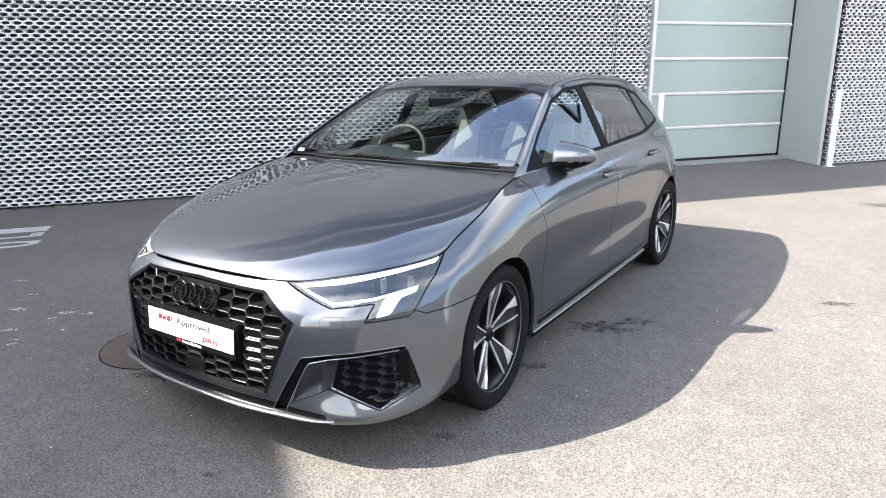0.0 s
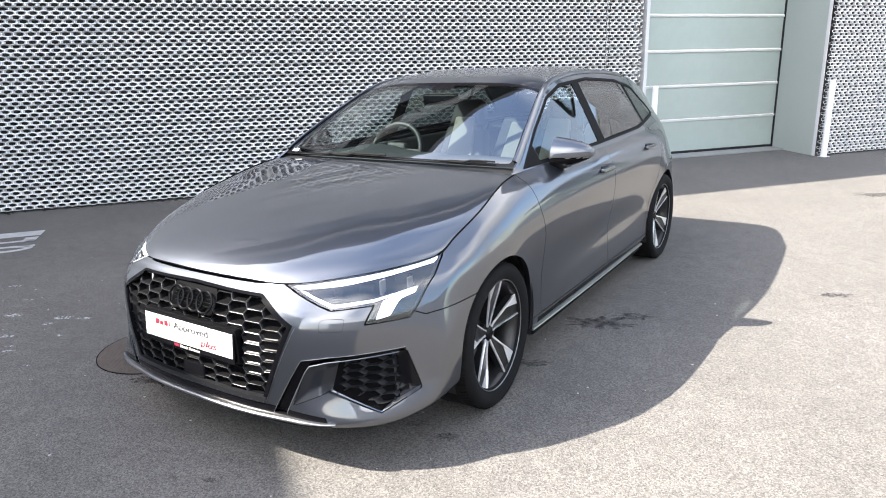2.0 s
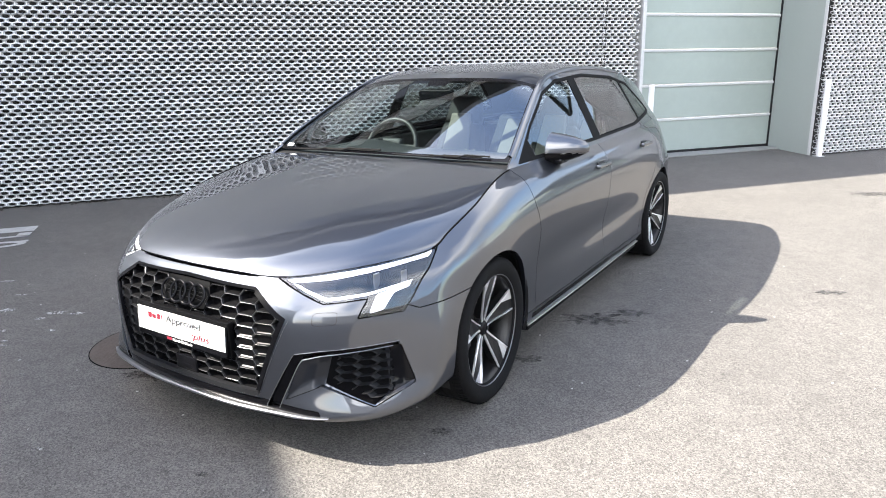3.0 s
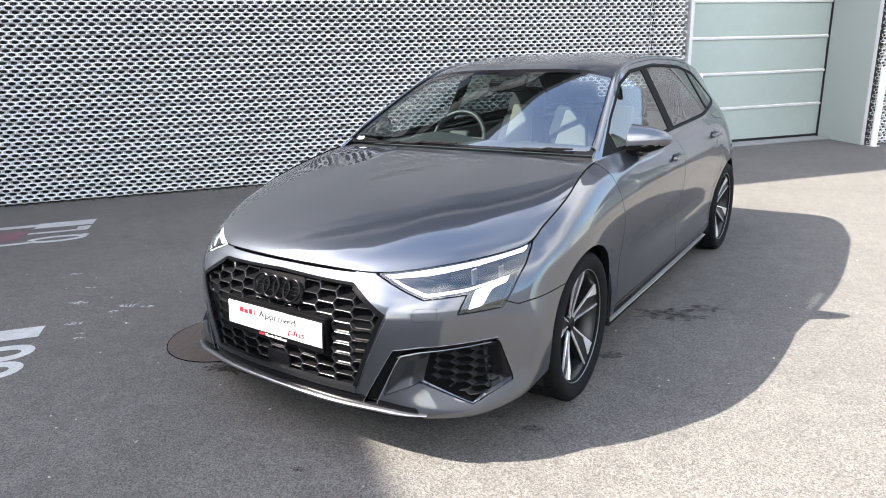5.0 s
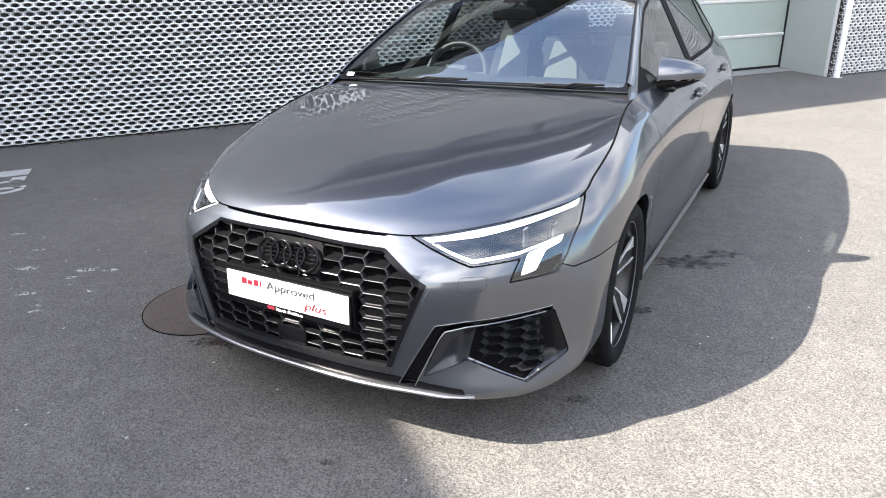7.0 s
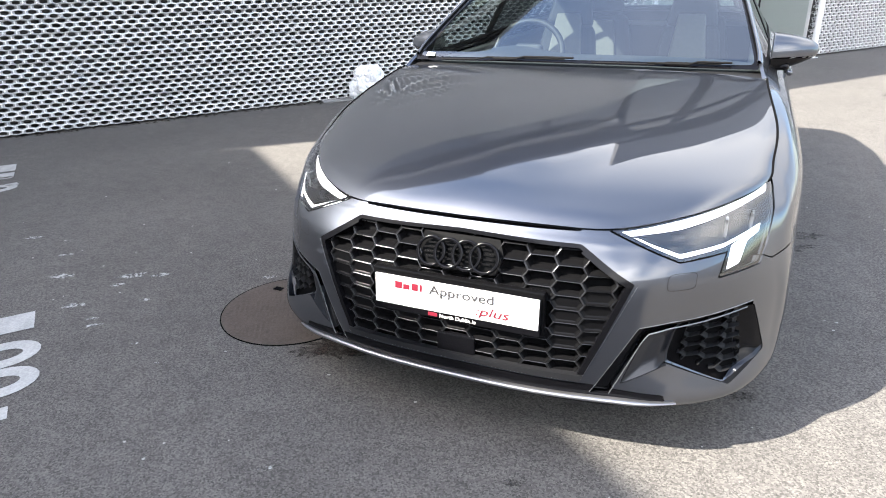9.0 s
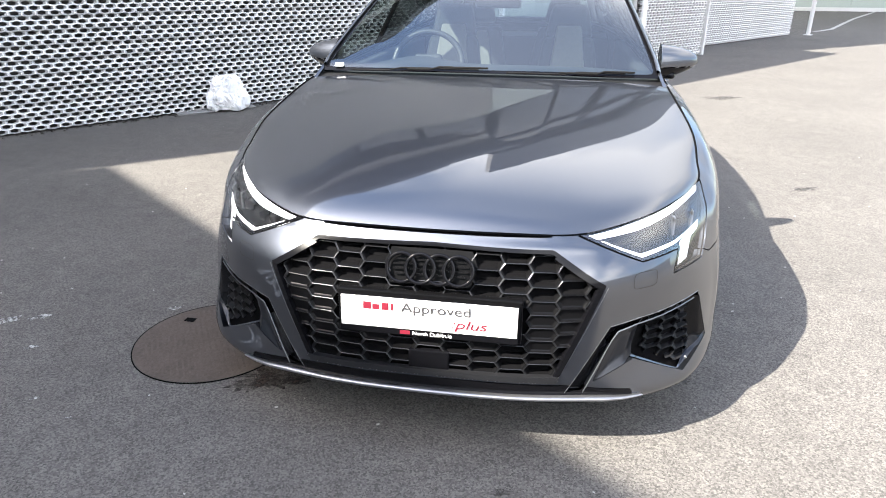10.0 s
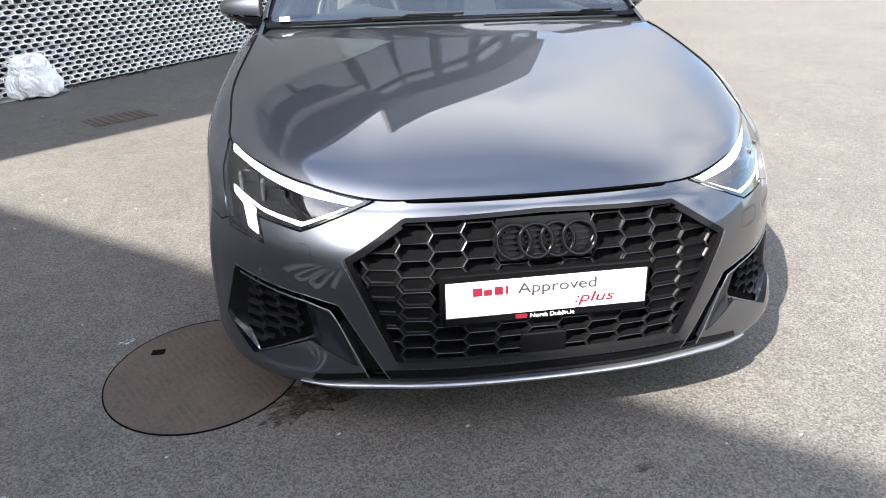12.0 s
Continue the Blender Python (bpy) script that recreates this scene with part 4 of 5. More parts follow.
for s in (1, -1):
    vs, fs = [], []
    for i, p in enumerate(line):
        w2 = .021 - .006 * min(1, i / 60)
        t_ = line[min(i + 1, 119)] - line[max(i - 1, 0)]
        n_ = np.array((.80, -.2, .56))
        n_ -= t_ * (n_ @ t_) / (t_ @ t_)
        n_ /= np.linalg.norm(n_)
        b_ = np.cross(t_ / np.linalg.norm(t_), n_)
        for q in np.arange(10) * math.pi / 5:
            v_ = p + b_ * (w2 * math.cos(q)) + n_ * (.007 * math.sin(q) + .001)
            vs.append(v_ * (s, 1, 1))
    for i in range(119):
        fs += [(i * 10 + q, i * 10 + (q + 1) % 10, i * 10 + 10 + (q + 1) % 10, i * 10 + 10 + q) for q in range(10)]
    mesh_object("roof_rail", vs, fs, PAINT, car, "painted pillar and roof rail")
k13 = sum(STEPS_U[:14])
low_e = resample(edge_g[k13:][::-1], 50)
sid = resample(np.vstack([rail[k_end:], low_e[-1:]]), 40)
cen = resample(spline([(0, 3.12, 1.298), (0, 3.27, 1.17), (0, 3.38, 1.03)], 12), 40)
tail = coons(rear_r, low_e, cen, sid)
V, T = grid_tris(tail)
vv, uu = [k.ravel() for k in np.meshgrid(np.linspace(0, 1, 40), np.linspace(0, 1, 50), indexing="ij")]
(g_v, g_t), (f_v, f_t) = split(V, T, np.minimum.reduce([(vv - .16), (.9 - vv), (.86 - uu)]), 0.0)
joined("rear_screen", g_v, g_t, GLASS, 0, centre=(0, 2.6, 1))
joined("tailgate", f_v, f_t, PAINT, 0.01, centre=(0, 2.6, 1))

# floor pan and wheel housings
bm = bmesh.new()
add_box(bm, (-.56, -.62, .18), (.56, -.36, .21))
add_box(bm, (-.47, -.40, .17), (.47, .40, .22))
add_box(bm, (-.79, .36, .155), (.79, 2.27, .20))
add_box(bm, (-.47, 2.25, .17), (.47, 3.02, .24))
add_box(bm, (-.70, 3.0, .22), (.70, 3.35, .26))
part("floor_pan", bm, MATT, car)
for s in (1, -1):
    for hub in AXLES:
        a = np.linspace(-0.35, math.pi + .35, 40)
        vs, fs = [], []
        for k, t in enumerate(a):
            for x in (.50, .70, .878):
                vs.append((s * x, hub + .365 * math.cos(t), .318 + .365 * math.sin(t)))
        for k in range(len(a) - 1):
            for j in range(2):
                fs.append((3 * k + j, 3 * k + j + 1, 3 * k + j + 4, 3 * k + j + 3))
        c = len(vs)
        vs.append((s * .50, hub, .318))
        fs += [(3 * k, 3 * k + 3, c) for k in range(len(a) - 1)]
        mesh_object("wheel_housing", vs, fs, MATT, car)


# ---- wheels ----
def lathe(profile, n=72, closed=False):
    """Turn (radius, x) pairs round the x axis."""
    vs, fs = [], []
    m = len(profile)
    for k in range(n):
        a = 2 * math.pi * k / n
        for r, x in profile:
            vs.append((x, r * math.cos(a), r * math.sin(a)))
    for k in range(n):
        q = (k + 1) % n
        for j in range(m if closed else m - 1):
            j2 = (j + 1) % m
            fs.append((k * m + j, q * m + j, q * m + j2, k * m + j2))
    return vs, fs


def prism(bm, outline, x0, x1, bevel=0.0):
    """A slab with the given (y, z) outline from depth x0 to x1; x may vary by radius through a function."""
    fx0 = x0 if callable(x0) else (lambda y, z: x0)
    fx1 = x1 if callable(x1) else (lambda y, z: x1)
    lo = [bm.verts.new((fx0(y, z), y, z)) for y, z in outline]
    hi = [bm.verts.new((fx1(y, z), y, z)) for y, z in outline]
    bm.faces.new(lo[::-1])
    bm.faces.new(hi)
    n = len(outline)
    for i in range(n):
        bm.faces.new((lo[i], lo[(i + 1) % n], hi[(i + 1) % n], hi[i]))


def polar(r, deg):
    return r * math.cos(radians(deg)), r * math.sin(radians(deg))


def build_wheel():
    """A wheel at the origin, its axle along x and its face towards +x."""
    w_ = new("wheel")
    w_.parent = car
    tyre_p = [(.232, -.095), (.250, -.112), (.280, -.126), (.300, -.123), (.312, -.110), (.3165, -.07), (.318, 0), (.3165, .06), (.312, .094), (.300, .106), (.280, .109), (.250, .098), (.236, .088), (.232, .08)]
    vs, fs = lathe(tyre_p, 96)
    tyre = mesh_object("tyre", vs, fs, RUBBER, w_)
    bm = bmesh.new()
    for k in range(90):
        for s in (1, -1):
            a = 4 * k + (2 if s > 0 else 0)
            m = Matrix.Rotation(radians(a), 4, "X")
            add_box(bm, (s * .070 - .022, -.0035, .3165), (s * .070 + .022, .0035, .3195), 0, m @ Matrix.Rotation(radians(18 * s), 4, "Z"))
    for x in (-.035, 0, .035):
        vs, fs = lathe([(.3172, x - .014), (.3192, x - .012), (.3192, x + .012), (.3172, x + .014)], 72)
        vv_ = [bm.verts.new(v) for v in vs]
        for f_ in fs:
            bm.faces.new([vv_[i] for i in f_])
    part("tread", bm, RUBBER, tyre)
    vs, fs = lathe([(.238, .092), (.244, .090), (.242, .082), (.232, .076), (.224, .06), (.214, .02), (.21, -.05), (.222, -.08), (.238, -.088)], 96)
    mesh_object("rim_barrel", vs, fs, RIM_DARK, w_)
    vs, fs = lathe([(.2445, .0895), (.2438, .0930), (.2400, .0930), (.2385, .0890), (.2380, .080)], 96)
    mesh_object("rim_lip", vs, fs, SATIN, w_)

    def face(y, z):
        r = math.hypot(y, z)
        return .046 + .036 * min(1, max(0, (r - .05) / .17)) ** 1.2

    for k in range(5):
        c = 72 * k + 18
        # machined edge blades, a bright facet at the rim and a dark web between them
        for s, w3 in ((1, .0075), (-1, .0055)):
            rr = (.034, .060, .12, .19, .2385)
            outer = [.014 + .043 * (r - .034) / .2045 for r in rr]
            o = [polar(r, c + s * math.degrees(math.asin(h / r))) for r, h in zip(rr, outer)]
            o += [polar(r, c + s * math.degrees(math.asin((h - w3) / r))) for r, h in zip(rr[::-1], outer[::-1])]
            bm = bmesh.new()
            prism(bm, o if s < 0 else o[::-1], lambda y, z: face(y, z) - .007, face)
            part("spoke_blade", bm, RIM, w_)
        bm = bmesh.new()
        prism(bm, [polar(.150, c + 12), polar(.2385, c - 1), polar(.2385, c + 12.5)], lambda y, z: face(y, z) - .008, lambda y, z: face(y, z) - .002)
        part("spoke_facet", bm, RIM, w_)
        bm = bmesh.new()
        o = [polar(.030, c - 26), polar(.10, c - 15.5), polar(.19, c - 13.5), polar(.238, c - 13.2), polar(.239, c), polar(.238, c + 13.2), polar(.19, c + 13.5), polar(.10, c + 15.5), polar(.030, c + 26)]
        prism(bm, o, lambda y, z: face(y, z) - .040, lambda y, z: face(y, z) - .006)
        part("spoke_web", bm, RIM_DARK, w_)
    vs, fs = lathe([(.001, .052), (.024, .052), (.030, .049), (.031, .035), (.05, .03), (.05, 0)], 40)
    mesh_object("centre_cap", vs, fs, BLACK, w_)
    for k in range(5):
        bm = bmesh.new()
        y, z = polar(.056, 72 * k + 54)
        bmesh.ops.create_cone(bm, cap_ends=True, segments=6, radius1=.010, radius2=.009, depth=.02, matrix=Matrix.Translation((.032, y, z)) @ pose(0, 0, 0, 0, 90, 0))
        part("wheel_bolt", bm, RIM_DARK, w_)
    vs, fs = lathe([(.06, .02), (.062, .004), (.150, .004), (.155, 0), (.155, -.022), (.15, -.024)], 64)
    mesh_object("brake_disc", vs, fs, STEEL, w_)
    bm = bmesh.new()
    prism(bm, [polar(.10, 150), polar(.165, 148), polar(.172, 165), polar(.172, 195), polar(.165, 212), polar(.10, 210)], -.05, .03)
    bmesh.ops.bevel(bm, geom=bm.edges[:], offset=.006, segments=2, affect="EDGES")
    part("brake_caliper", bm, STEEL, w_)
    return w_


wheel = build_wheel()
wheel.matrix_world = pose(.79, AXLES[0], .318, 0, 0, 3)
for x, y, turn, roll in ((.79, AXLES[1], 0, 25), (-.79, AXLES[0], 183, 40), (-.79, AXLES[1], 180, 10)):
    copy_thing(wheel, pose(x, y, .318, 0, 0, turn) @ pose(0, 0, 0, roll, 0, 0))

# ---- grille ----
def front_y(x, z):
    """Depth of the body's nose at (|x|, z)."""
    d = (FRONT_PTS[:, 0] - abs(x)) ** 2 + (FRONT_PTS[:, 2] - z) ** 2
    i = np.argpartition(d, 4)[:4]
    k = 1 / (d[i] + 1e-7)
    return float((FRONT_PTS[i, 1] * k).sum() / k.sum())


FRONT_PTS = whole[0][(whole[0][:, 1] < -.25)]
grille = new("grille")
grille.parent = car
gx, gz = .0815, .0400
hexv, hext = [], []
for i in range(-7, 8):
    for j in range(-1, 12):
        cx, cz = i * gx, .268 + j * gz + (i % 2) * gz / 2
        if abs(cx) > .56 or (abs(cx) < .125 and .55 < cz < .652) or (abs(cx) < .255 and .415 < cz < .51) or (abs(cx) < .06 and cz < .345):
            continue
        a, b, h = .0475, .034, .0200
        o = [(a, 0), (b, h), (-b, h), (-a, 0), (-b, -h), (b, -h)]
        base = len(hexv)
        flat = .385 < cz < .545
        # thin flat wire, then the walls of the open cell
        for ix, iz, dy in ((0, 0, .009), (.0021, .0012, .008), (.0060, .0036, .013), (.012, .0065, .045 if not flat else .016)):
            for x, z in o:
                X, Z = cx + x * (1 - ix / .0475), cz + z * (1 - iz / .02)
                hexv.append((X, front_y(X, Z) + dy, Z))
        for r_ in range(3):
            for q in range(6):
                p0, p1 = base + r_ * 6 + q, base + r_ * 6 + (q + 1) % 6
                hext += [(p0, p1, p1 + 6), (p0, p1 + 6, p0 + 6)]
        if flat:
            hext += [(base + 18, base + 18 + q, base + 19 + q) for q in range(1, 5)]
hexv, hext = np.array(hexv), np.array(hext)
full_grille = [(x, z) for x, z in GRILLE[1:4]] + [(-x, z) for x, z in GRILLE[3:0:-1]]
hexv, hext = half_clip(hexv, hext, np.minimum(poly_field(hexv[:, [0, 2]], full_grille) - .004, hexv[:, 2] - .281))
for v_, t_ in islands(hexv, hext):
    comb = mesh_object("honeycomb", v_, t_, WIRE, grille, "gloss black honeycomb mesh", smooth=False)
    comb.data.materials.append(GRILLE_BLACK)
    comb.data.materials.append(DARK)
    # by depth: front edges carry the highlight, sunk cell walls the painted shade
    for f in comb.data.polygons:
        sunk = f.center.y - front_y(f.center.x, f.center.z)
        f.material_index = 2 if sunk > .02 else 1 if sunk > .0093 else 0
# near-black sheet painted as the shade behind the honeycomb
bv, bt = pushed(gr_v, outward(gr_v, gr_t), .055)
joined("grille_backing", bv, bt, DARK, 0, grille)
ring_f = front_field(gr_v, GRILLE)
(_, _), (fr_v, fr_t) = split(gr_v, gr_t, np.where(gr_v[:, 2] > .645, ring_f - .010, ring_f - .016), 0.0)
fr_v, fr_t = half_clip(fr_v, fr_t, fr_v[:, 2] - .2925)
fv2, ft2 = pushed(fr_v, outward(fr_v, fr_t), -.003)
joined("grille_frame", fv2, ft2, BLACK, .03, grille, "gloss black grille surround")
(bb_v, bb_t), _ = split(gr_v, gr_t, np.minimum(.292 - gr_v[:, 2], ring_f), 0.0)
bb_v, bb_t = pushed(bb_v, outward(bb_v, bb_t), -.008)
joined("grille_bar", bb_v, bb_t, WIRE, .02, grille, "dark satin lower grille bar")
# blank plates behind the number plate, the radar cover and the emblem
bm = bmesh.new()
add_box(bm, (-.27, front_y(.1, .46) + .004, .40), (.27, front_y(.1, .46) + .03, .535), .004)
part("plate_mount", bm, GRILLE_BLACK, grille)
bm = bmesh.new()
add_box(bm, (-.062, front_y(0, .315) + .004, .278), (.062, front_y(0, .315) + .03, .352), .005)
part("radar_cover", bm, BLACK, grille)
bm = bmesh.new()
prism_y = [(-.136, .612), (-.118, .652), (.118, .652), (.136, .612), (.118, .556), (-.118, .556)]
lo_ = [bm.verts.new((x, front_y(x, z) + .008, z)) for x, z in prism_y]
hi_ = [bm.verts.new((x, front_y(x, z) + .03, z)) for x, z in prism_y]
bm.faces.new(lo_)
for q in range(6):
    bm.faces.new((lo_[q], lo_[(q + 1) % 6], hi_[(q + 1) % 6], hi_[q]))
part("emblem_base", bm, GRILLE_BLACK, grille)
tilt = math.degrees(math.atan2(front_y(0, .64) - front_y(0, .56), .08))
for i in range(4):
    vs, fs = [], []
    R, r, n, m_ = .042, .0054, 40, 10
    for a in range(n):
        for b in range(m_):
            t, p = 2 * math.pi * a / n, 2 * math.pi * b / m_
            q = R + r * math.cos(p)
            vs.append((q * math.cos(t), r * .8 * math.sin(p), q * math.sin(t)))
            fs.append((a * m_ + b, ((a + 1) % n) * m_ + b, ((a + 1) % n) * m_ + (b + 1) % m_, a * m_ + (b + 1) % m_))
    ob = mesh_object("emblem_ring", vs, fs, BLACK, grille)
    ob.matrix_world = pose(-.0832 + .0555 * i, front_y(.05, .604) - .004 - .0015 * (i % 2), .604, -tilt)
    for k in range(4):
        bm = bmesh.new()
        w2 = .026 if k in (1, 2) else .018
        add_box(bm, (-w2, -.003, -.0025), (w2, .01, .0025))
        ob = part("emblem_slat", bm, GRILLE_BLACK, grille)
        ob.matrix_world = pose(-.0832 + .0555 * i, front_y(.05, .604) + .006, .604, -tilt) @ pose(0, 0, (k - 1.5) * .014)

# silver splitter blade under the nose
path = [p + np.array((0, -.010, .004)) for p in ghosted(LINE_B, STEPS_U)[: sum(STEPS_U[:3]) + 5]]
section = [(-.008, -.007), (-.012, -.003), (-.011, .003), (-.004, .006), (.03, .005), (.03, -.007)]
full = [p * (-1, 1, 1) for p in path[:0:-1]] + path
vs, fs = [], []
for i, p in enumerate(full):
    t = np.array(full[min(i + 1, len(full) - 1)]) - np.array(full[max(i - 1, 0)])
    t /= np.linalg.norm(t)
    n_ = np.array((-t[1], t[0], 0)) * 1.0
    k = 1 - .75 * max(0, (abs(p[0]) - .52) / .12)
    for a, b in section:
        vs.append(p + n_ * a * k + np.array((0, 0, b * k)))
m_ = len(section)
for i in range(len(full) - 1):
    for j in range(m_):
        fs.append((i * m_ + j, i * m_ + (j + 1) % m_, (i + 1) * m_ + (j + 1) % m_, (i + 1) * m_ + j))
mesh_object("splitter_blade", vs, fs, SILVER, front_bumper, "satin grey splitter blade")

# ---- side air intakes ----
# body paint darkened: the cheek's dark ground reflection is put into the colour
CHEEK = mat("dark_satin_paint", (0.022, 0.024, 0.030), 0.3, 0.5, var=0.08)
for s in (1, -1):
    MESH_P = [(.632, .44), (.775, .46), (.800, .285), (.768, .243), (.605, .322)]
    f = front_field(in_v, MESH_P)
    tt = outward(in_v, in_t)
    n_ = normals_of(in_v, tt)
    # bowl: deep where the mesh sits, rising to the edges
    edge_d = np.maximum(0, front_field(in_v, INTAKE))
    deep = np.clip(edge_d / .03, 0, 1) * .012 + np.clip((f + .03) / .03, 0, 1) * .022
    bowl = in_v - n_ * deep[:, None]
    (mv, mt), (ov, ot) = split(bowl, tt, f - .004, 0.0)
    fo = ov[:, 0] - .765
    (ri_v, ri_t), (le_v, le_t) = split(ov, ot, np.minimum(fo, ov[:, 2] - (.262 + (ov[:, 0] - .768) * .70)), 0.0)
    (sh_v, sh_t), (up_v, up_t) = split(le_v, le_t, (.320 - .47 * np.abs(le_v[:, 0] - .60)) - le_v[:, 2], 0.0)
    # mesh back set deeper, near-black as the shade inside the intake
    mv = mv + (0, .040, 0)
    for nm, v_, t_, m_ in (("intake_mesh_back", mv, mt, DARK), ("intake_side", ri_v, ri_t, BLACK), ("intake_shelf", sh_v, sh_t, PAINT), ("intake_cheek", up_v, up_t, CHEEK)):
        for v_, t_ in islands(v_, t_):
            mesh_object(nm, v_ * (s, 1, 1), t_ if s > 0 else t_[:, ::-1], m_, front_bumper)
    hv, ht = [], []
    for i in range(0, 5):
        for j in range(-1, 8):
            cx, cz = .610 + i * .050, .235 + j * .031 + (i % 2) * .0155
            o = [(.0333, 0), (.0167, .0155), (-.0167, .0155), (-.0333, 0), (-.0167, -.0155), (.0167, -.0155)]
            base = len(hv)
            for k, dy in ((1.0, .026), (.94, .024), (.90, .030), (.86, .052)):
                for x, z in o:
                    X, Z = cx + x * k, cz + z * k
                    hv.append((X, front_y(X, Z) + dy, Z))
            for r_ in range(3):
                for q in range(6):
                    p0, p1 = base + r_ * 6 + q, base + r_ * 6 + (q + 1) % 6
                    ht += [(p0, p1, p1 + 6), (p0, p1 + 6, p0 + 6)]
    hv, ht = np.array(hv), np.array(ht)
    hv, ht = half_clip(hv, ht, poly_field(hv[:, [0, 2]], MESH_P) - .010)
    mesh_object("intake_mesh", hv * (s, 1, 1), ht, MATT, front_bumper, "black honeycomb intake mesh", smooth=False)

# fine bright tubes standing in for highlights along the channel and grille edges
for s in (1, -1):
    for line in ([(.503, .568), (.378, .274)], CHANNEL[:4], [CHANNEL[9], CHANNEL[8], CHANNEL[7], CHANNEL[6], CHANNEL[5]]):
        pts = resample(np.array([(x, 0, z) for x, z in line]), 40)
        bm = bmesh.new()
        prev = None
        for x, _, z in pts:
            y = front_y(x, z)
            loop = [bm.verts.new((s * x + .0018 * math.cos(q), y + .0005 + .0018 * math.sin(q) * .6, z + .0018 * math.sin(q))) for q in np.arange(6) * math.pi / 3]
            if prev:
                for q in range(6):
                    bm.faces.new((prev[q], prev[(q + 1) % 6], loop[(q + 1) % 6], loop[q]))
            prev = loop
        part("channel_lip", bm, SATIN, front_bumper)

# ---- headlights ----
hl_t = outward(hl_v, hl_t)
BAND = [(.405, .69), (.46, .686), (.59, .696), (.70, .713), (.80, .735), (.83, .85), (.40, .85)]
UNDER = [(.425, .690), (.494, .681), (.60, .640), (.71, .648), (.80, .672), (.80, .664), (.71, .639), (.60, .630), (.49, .671)]
BLOCK = [(.732, .640), (.802, .664), (.800, .650), (.772, .638), (.760, .585), (.728, .577)]
for s in (1, -1):
    lamp_p = new("headlight")
    lamp_p.parent = car

    def put(name, v_, t_, m_, d, label="", rim=0.0):
        v_, t_ = pushed(v_, t_, d)
        if rim:
            v_, t_ = rimmed(v_, t_, rim)
        return mesh_object(name, v_ * (s, 1, 1), t_ if s > 0 else t_[:, ::-1], m_, lamp_p, label)

    put("housing", hl_v, hl_t, LAMP_DARK, .05)
    put("lens", hl_v, hl_t, CLEAR, .001, "clear headlight lens").visible_shadow = False
    _, (r_v, r_t) = split(hl_v, hl_t, front_field(hl_v, HEADLIGHT) - .009, 0.0)
    put("lamp_seal", r_v, r_t, BLACK, .002)
    for nm, poly, d in (("light_band", BAND, .012), ("light_line", UNDER, .014), ("light_block", BLOCK, .016)):
        (k_v, k_t), _ = split(hl_v, hl_t, np.minimum(front_field(hl_v, poly), front_field(hl_v, HEADLIGHT) - .008), 0.0)
        put(nm, k_v, k_t, DRL, d, "white daytime running light")
    for cx, cz, w2 in ((.735, .688, .030), (.655, .668, .026), (.58, .655, .018)):
        bm = bmesh.new()
        cy = front_y(cx, cz) + .055
        add_box(bm, (cx - w2, cy - .012, cz - .016), (cx + w2, cy + .03, cz + .016), .006)
        bmesh.ops.transform(bm, matrix=Matrix.Translation((cx, cy, cz)) @ Matrix.Rotation(radians(28), 4, "Z") @ Matrix.Translation((-cx, -cy, -cz)), verts=bm.verts)
        bmesh.ops.scale(bm, vec=(s, 1, 1), verts=bm.verts)
        part("projector", bm, BLACK, lamp_p)
    for cx in (.70, .765):
        bm = bmesh.new()
        cy = front_y(cx, .67) + .03
        add_box(bm, (cx - .004, cy, .645), (cx + .004, cy + .03, .70), .002)
        bmesh.ops.scale(bm, vec=(s, 1, 1), verts=bm.verts)
        part("lamp_divider", bm, SATIN, lamp_p)

# ---- door mirrors ----
for s in (1, -1):
    mir = new("door_mirror")
    mir.parent = car

    def shell(z_lo, z_hi, grow):
        vs, fs = [], []
        n, m_ = 44, 36
        for a in range(n + 1):
            u = a / n
            x = .785 + .182 * u
            fall = math.sqrt(max(0, 1 - u ** 3.4))
            rz = (.098 - .046 * u) * (.15 + .85 * fall) + .001
            ry = (.090 - .034 * u) * (.15 + .85 * fall) + .001
            for b in range(m_):
                t = 2 * math.pi * b / m_
                c_, s_ = math.cos(t), math.sin(t)
                k = (abs(c_) ** 2.2 + abs(s_) ** 2.2) ** (-1 / 2.2)
                y = .855 + .05 * u + ry * c_ * k * (1.0 if c_ < 0 else .55)
                vs.append((x, y, .983 + .020 * u + rz * s_ * k * grow * (1.0 if s_ > 0 else .72)))
        for a in range(n):
            for b in range(m_):
                fs.append((a * m_ + b, a * m_ + (b + 1) % m_, (a + 1) * m_ + (b + 1) % m_, (a + 1) * m_ + b))
        fs.append(tuple(range(m_)))
        fs.append(tuple(n * m_ + b for b in range(m_)))
        V_, T_ = np.array(vs), []
        for f_ in fs:
            T_ += [(f_[0], f_[k], f_[k + 1]) for k in range(1, len(f_) - 1)]
        V_, T_ = half_clip(V_, np.array(T_), np.minimum(V_[:, 2] - z_lo, z_hi - V_[:, 2]))
        return V_, T_

    for nm, lo_z, hi_z, gr, m_ in (("mirror_cap", .985, 1.2, 1.0, PAINT), ("mirror_lip", .980, .9845, 1.01, SATIN), ("mirror_base", .8, .9795, .97, BLACK)):
        v_, t_ = shell(lo_z, hi_z, gr)
        mesh_object(nm, v_ * (s, 1, 1), t_, m_, mir)
    bm = bmesh.new()
    add_box(bm, (.775, .80, .928), (.86, .90, .958), .012)
    bmesh.ops.scale(bm, vec=(s, 1, 1), verts=bm.verts)
    part("mirror_arm", bm, BLACK, mir)

